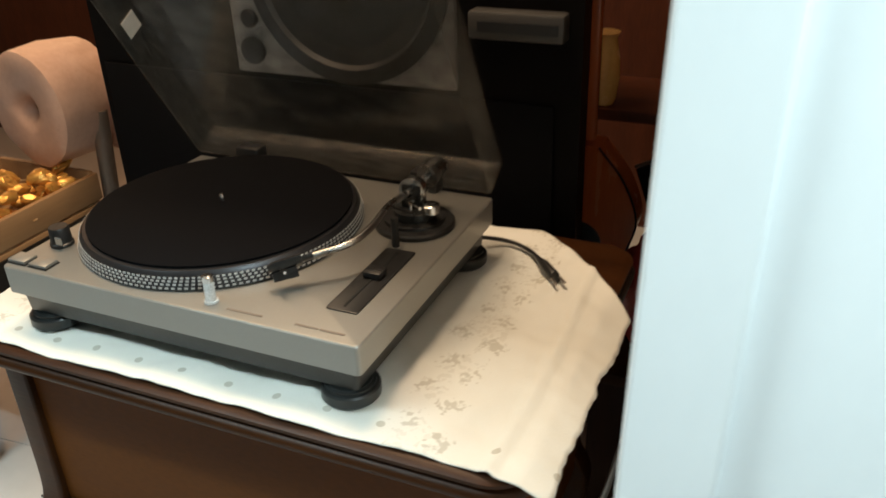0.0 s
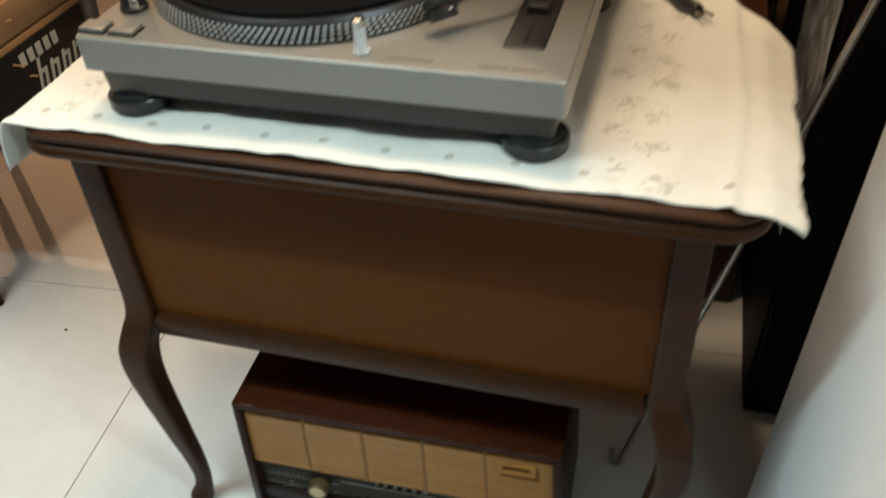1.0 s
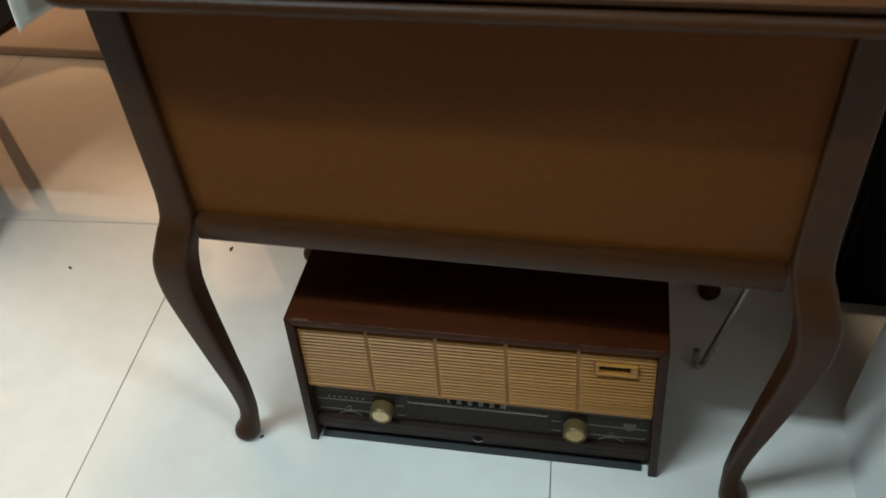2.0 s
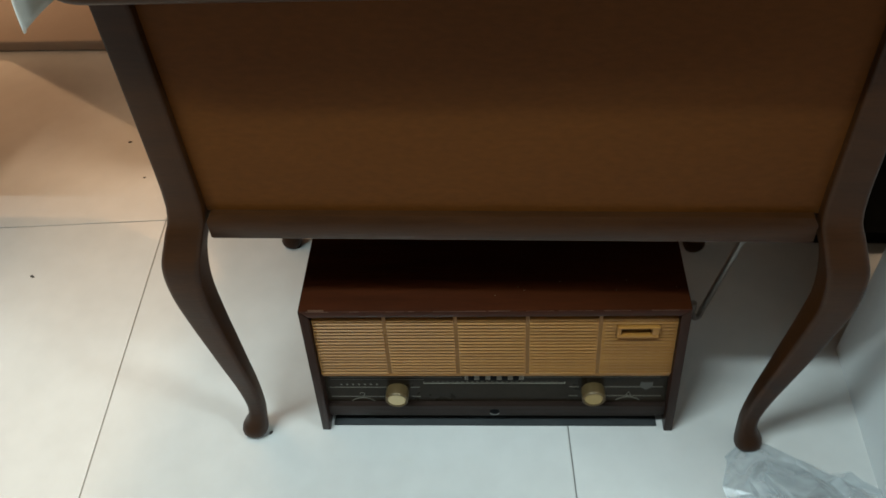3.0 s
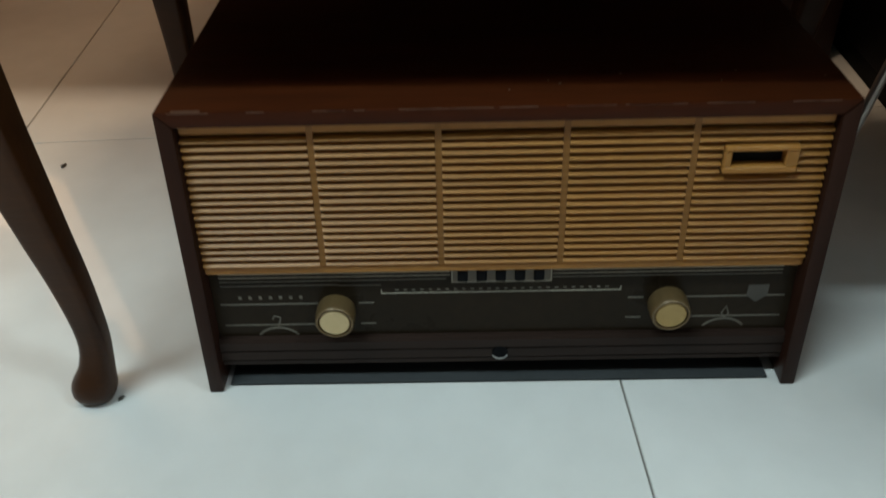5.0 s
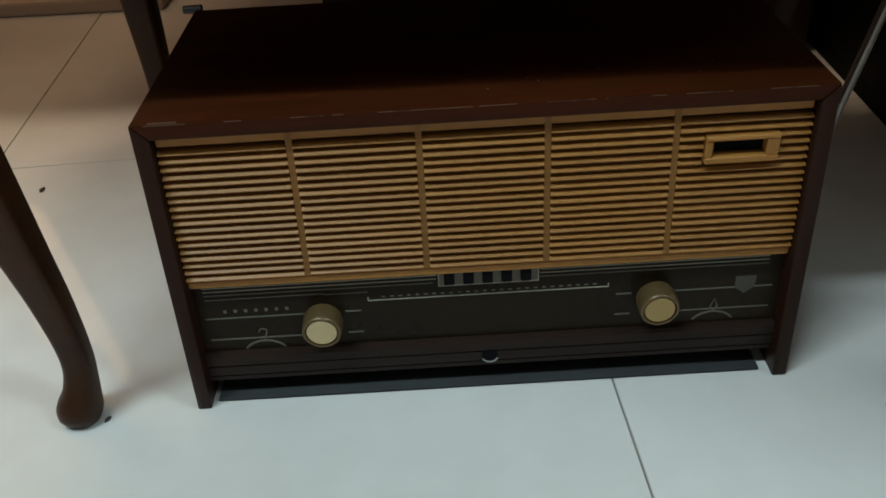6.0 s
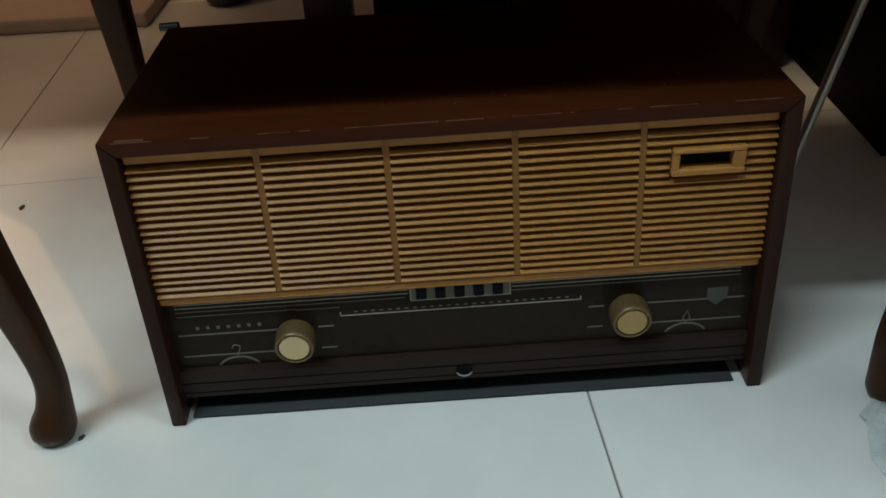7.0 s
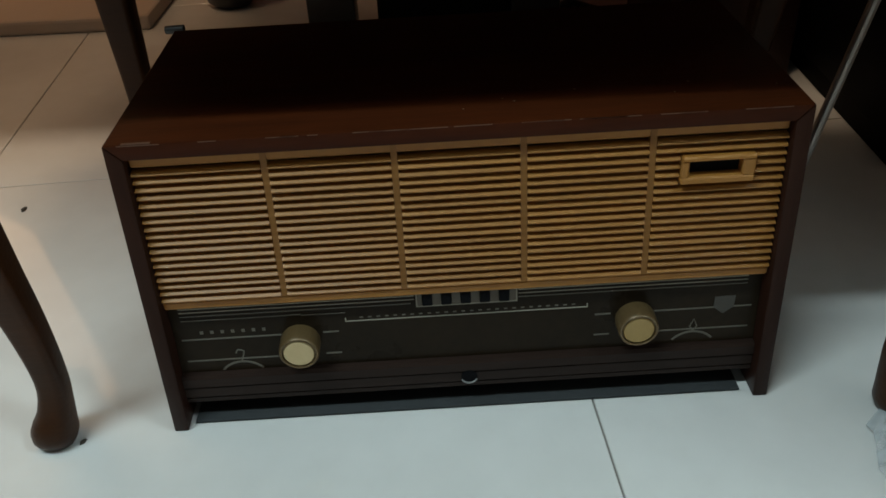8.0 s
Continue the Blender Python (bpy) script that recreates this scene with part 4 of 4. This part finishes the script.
def hook_pole():
    p = thing("hook_pole", (0.590, 0.285, 0), 0, "thin steel hook pole with a ribbed red grip", "pole")
    d = Vector((0.192, -0.085, 1.0))
    a, b = Vector((-0.018, -0.068, 0.02)), d * 0.90
    part("rod", tube([a, d * 0.45, b], 0.0046, 10), M_steel, p)
    part("hook", tube(smooth_path([(-0.0175, -0.0675, 0.022), (-0.021, -0.070, 0.008), (-0.027, -0.072, 0.0048), (-0.033, -0.073, 0.014), (-0.034, -0.074, 0.040)], 5), 0.0046, 8), M_steel, p)
    pts, rad = [], []
    for k in range(49):
        u = k / 48
        pts.append(d * (0.885 + 0.28 * u))
        rad.append(0.0155 + 0.0022 * math.cos(u * 2 * math.pi * 7) + (0.004 if u < 0.06 else 0))
    part("grip", tube(pts, rad, 20), M_red, p, "ribbed red plastic grip", 60)


hook_pole()


def jar():
    j = part("jar", lathe([(0.030, 0.0), (0.042, 0.010), (0.055, 0.06), (0.060, 0.14), (0.045, 0.21), (0.030, 0.235), (0.033, 0.25)], 32), M_black, None, "", 50)
    j.location = (-0.105, 1.045, 0)
    tagged(j, "dark glazed jar on the floor behind the table", "jar")


jar()
setting("step", box(-2.6, -0.22, 0.930, 1.9, 0, 0.025, 0.006), M_wall, "beige painted step along the back wall")


# ---- left of the table ----
def bench_and_goods():
    b = thing("low_bench", (-0.78, 0.55, 0), 0, "low dark wooden bench with splayed legs", "bench")
    seat = [(-1.08, 0.28), (-0.70, 0.27), (-0.53, 0.42), (-0.490, 0.57), (-0.485, 0.70), (-0.66, 0.78), (-1.08, 0.78)]
    part("seat", plate([(x + 0.78, y - 0.55) for x, y in seat], 0.355, 0.380), M_table, b, "", 20)
    for tx, ty, fx, fy in ((-0.73, 0.37, -0.645, 0.312), (-1.04, 0.34, -1.10, 0.29), (-1.04, 0.74, -1.10, 0.80), (-0.92, 0.74, -1.00, 0.80)):
        part("leg", tube([(tx + 0.78, ty - 0.55, 0.3552), (fx + 0.78, fy - 0.55, 0.0)], [0.018, 0.011], 12), M_table, b)
    # crate standing cornerwise, with a printed label
    c = thing("wooden_crate", (-0.640, 0.455, 0.3805), 90, "pale wooden crate with a black printed label", "crate")
    hx, hy, h = 0.185, 0.14, 0.20
    for y in (-hy, hy - 0.012):
        for z in (0.0, 0.063, 0.126):
            part("slat", box(-hx, hx, y, y + 0.012, z, z + 0.058, 0.002), M_crate, c)
    for x in (-hx, hx - 0.012):
        part("end_board", box(x, x + 0.012, -hy + 0.0125, hy - 0.0125, 0, 0.187, 0.002), M_crate, c)
    part("base_and_shade_board", box(-hx + 0.0125, hx - 0.0125, -hy + 0.0125, hy - 0.0125, 0.0, 0.01), M_crate, c)
    lb = part("label", box(-hx + 0.004, hx - 0.004, -hy - 0.004, -hy - 0.0003, 0.003, 0.112, 0.001), M_sign, c, "black label with pale italic letters")
    # maker's name as plain slanting shapes
    for k in range(4):
        a = hx - 0.172 + k * 0.034
        for u, v, z0, z1 in ((0.0, 0.007, 0.018, 0.058 + (0.016 if k == 0 else 0)), (0.016, 0.023, 0.018, 0.052)):
            bm = plate([(a + u + z0 * 0.25, z0), (a + v + z0 * 0.25, z0), (a + v + z1 * 0.25, z1), (a + u + z1 * 0.25, z1)], 0, 0.001)
            part("letter_shape", stand_up(bm, -hy - 0.0042), M_ink, lb)
        bm = plate([(a + 0.016, 0.046), (a + 0.030, 0.046), (a + 0.032, 0.053), (a + 0.018, 0.053)], 0, 0.001)
        part("letter_shape", stand_up(bm, -hy - 0.0044), M_ink, lb)
    for k in range(5):
        part("print_bar", box(hx - 0.190 + k * 0.022, hx - 0.176 + k * 0.022, -hy - 0.0052, -hy - 0.0042, 0.076, 0.098), M_ink, lb)
    # wrapped sweets and straw in the crate
    rng = random.Random(4)
    for k in range(60):
        bm = bmesh.new()
        bmesh.ops.create_icosphere(bm, subdivisions=2, radius=1)
        for v in bm.verts:
            v.co = Vector((v.co.x * 0.024, v.co.y * 0.014, v.co.z * 0.012)) * (1 + 0.25 * noise.noise(v.co * 3 + Vector((k, 0, 0))))
        sw = part("sweet", bm, M_foil, None, "", 25)
        px, py = rng.uniform(-0.165, 0.165), rng.uniform(-0.12, 0.0)
        lay = k % 3
        place = c.matrix_world @ Vector((px, py, 0.155 + lay * 0.020 + rng.uniform(0, 0.01)))
        sw.matrix_world = Matrix.Translation(place) @ Euler((rng.uniform(-0.5, 0.5), rng.uniform(-0.5, 0.5), rng.uniform(0, 6))).to_matrix().to_4x4()
        tagged(sw, "sweet in crinkled golden wrapping in the crate", "sweet", "sweets in the crate")
    vs, fs = [], []
    for k in range(260):
        a = rng.uniform(0, math.pi * 2)
        o = Vector((rng.uniform(-0.165, 0.165), rng.uniform(-0.12, 0.12), rng.uniform(0.012, 0.165)))
        dvec = Vector((math.cos(a), math.sin(a), rng.uniform(-0.2, 0.2))) * rng.uniform(0.02, 0.05)
        sv = dvec.cross(Vector((0, 0, 1))).normalized() * 0.0016
        n = len(vs)
        for e in (o - dvec, o + dvec):
            vs += [tuple(e + sv), tuple(e - sv), tuple(e + Vector((0, 0, 0.0026)))]
        fs += [(n, n + 1, n + 4, n + 3), (n + 1, n + 2, n + 5, n + 4), (n + 2, n, n + 3, n + 5)]
    sm = bpy.data.meshes.new("straw")
    sm.from_pydata(vs, [], fs)
    sm.materials.append(M_straw)
    so = new("straw", sm)
    so.matrix_world = c.matrix_world.copy()
    tagged(so, "loose packing straw filling the wooden crate", "straw", kind="stuff")
    # big paper roll lying over the back of the crate
    r = thing("paper_roll", (-0.600, 0.680, 0.700), -8, "large pale pinkish paper roll on the crate", "paper roll")
    prof = [(0.014, 0.020), (0.016, -0.050), (0.030, -0.072), (0.050, -0.0805), (0.080, -0.079), (0.104, -0.082), (0.117, -0.076), (0.121, 0.00), (0.118, 0.074), (0.104, 0.080), (0.030, 0.080)]
    bm = lathe(prof, 48, (0, 0, 0), "y")
    for v in bm.verts:
        v.co *= 1 + 0.07 * noise.noise(v.co * 11) + 0.035 * noise.noise(v.co * 34)
    part("paper_wound", bm, M_roll, r, "", 50)
    part("core", lathe([(0.0125, 0.021), (0.0135, -0.048), (0.011, -0.049), (0.010, -0.020)], 24, (0, 0, 0), "y"), M_straw, r, "brown cardboard core", 50)
    bm = bmesh.new()
    bmesh.ops.create_icosphere(bm, subdivisions=4, radius=1)
    for v in bm.verts:
        k = 1 + 0.35 * noise.noise(v.co * 2.1) + 0.16 * abs(noise.noise(v.co * 6))
        v.co = Vector((0.075 + v.co.x * 0.085 * k, 0.088 + v.co.y * 0.055 * k, v.co.z * 0.095 * k - 0.015))
    part("gathered_wrapping", bm, M_roll, r, "crumpled translucent wrapping", 35)
    # grey tube behind the crate
    t = part("plastic_tube", tube([(-0.515, 0.668, 0.3803), (-0.495, 0.676, 0.690)], 0.0175, 20), M_post, None, "", 50)
    tagged(t, "grey-brown plastic tube standing behind the wooden crate", "tube")


bench_and_goods()


# ---- on the floor ----
def clear_bag():
    """A crumpled bag of clear film in front of the table leg: two layers of broad creased facets."""
    rng = random.Random(21)
    bm = bmesh.new()
    for layer in range(2):
        nx, ny = (7, 6) if layer == 0 else (5, 4)
        rows = []
        for j in range(ny + 1):
            row = []
            for i in range(nx + 1):
                u, v = 2 * i / nx - 1, 2 * j / ny - 1
                u, v = 0.5 * u * math.sqrt(1 - v * v / 2), 0.5 * v * math.sqrt(1 - u * u / 2)
                ang = math.atan2(v, u)
                edge = 1 + 0.16 * math.sin(ang * 3 + 1) + 0.14 * noise.noise((math.cos(ang) * 1.6, math.sin(ang) * 1.6, 5.0 + layer))
                fall = max(0.0, 1 - (u * u + v * v) * 3.4)
                lift = (0.020 + 0.020 * layer) * rng.uniform(0.1, 1.0) * fall ** 0.7
                k = 1.0 if layer == 0 else 0.74
                row.append(bm.verts.new((u * 0.215 * edge * k + rng.uniform(-0.009, 0.009), v * 0.150 * edge * k + rng.uniform(-0.009, 0.009), 0.0014 + 0.003 * layer + lift)))
            rows.append(row)
        for p, q in zip(rows, rows[1:]):
            for i in range(nx):
                if rng.random() < 0.5:
                    bm.faces.new((p[i], p[i + 1], q[i + 1])), bm.faces.new((p[i], q[i + 1], q[i]))
                else:
                    bm.faces.new((p[i], p[i + 1], q[i])), bm.faces.new((p[i + 1], q[i + 1], q[i]))
    ob = part("film_bag", bm, M_film, None, "", 0)
    ob.matrix_world = pose(0.655, -0.080, 0.0005, 0, 0, -10)
    tagged(ob, "crumpled clear plastic bag lying on the tiles", "plastic bag")
    ob.modifiers.new("thickness", "SOLIDIFY").thickness = 0.0005


clear_bag()


def specks():
    rng = random.Random(9)
    spots = ((-0.207, 0.360, 0.005), (-0.019, 0.006, 0.0035), (-0.42, 0.62, 0.004), (-0.47, 0.28, 0.004), (-0.36, 0.52, 0.003))
    for x, y, s in spots:
        bm = bmesh.new()
        bmesh.ops.create_icosphere(bm, subdivisions=2, radius=1)
        for v in bm.verts:
            n = 1 + 0.5 * noise.noise(v.co * 2 + Vector((x * 50, y * 50, 0)))
            v.co = Vector((v.co.x * s * n, v.co.y * s * 0.55 * n, max(-0.3, v.co.z) * s * 0.4 + s * 0.12))
        ob = part("dirt_crumb", bm, M_dirt, None, "", 60)
        ob.matrix_world = pose(x, y, 0.0, 0, 0, rng.uniform(0, 180))
        tagged(ob, "small dark crumb of dirt on the tiles", "dirt", "crumbs on the tiles")


specks()


# ---- floor tiles ----
def tile_floor():
    bm = box(-2.6, 2.6, -3.3, 1.9, -0.06, -0.0025)
    floor = setting("floor", bm, M_grout, "large pale polished floor tiles with thin dark joints")
    size, gap = 0.632, 0.0016
    me_ob = None
    turn = Matrix.Rotation(radians(4.3), 4, "Z")
    for i in range(-4, 5):
        for j in range(-6, 3):
            c = turn @ Vector(((i + 0.5) * size, (j + 0.5) * size, 0)) + Vector((-0.287, 0.412, 0))
            if me_ob is None:
                h = size / 2 - gap / 2
                me_ob = part("tile", loft(-h, h, -h, h, 0.002, [(0, -0.006), (0, -0.0006), (0.0006, 0.0)], 1), M_tile, floor, "", 20)
                ob = me_ob
            else:
                ob = new("tile", me_ob.data)
                ob.parent = floor
            ob.matrix_local = Matrix.Translation(c) @ turn @ Matrix.Rotation(radians(90 * ((i * 3 + j) % 4)), 4, "Z")


tile_floor()
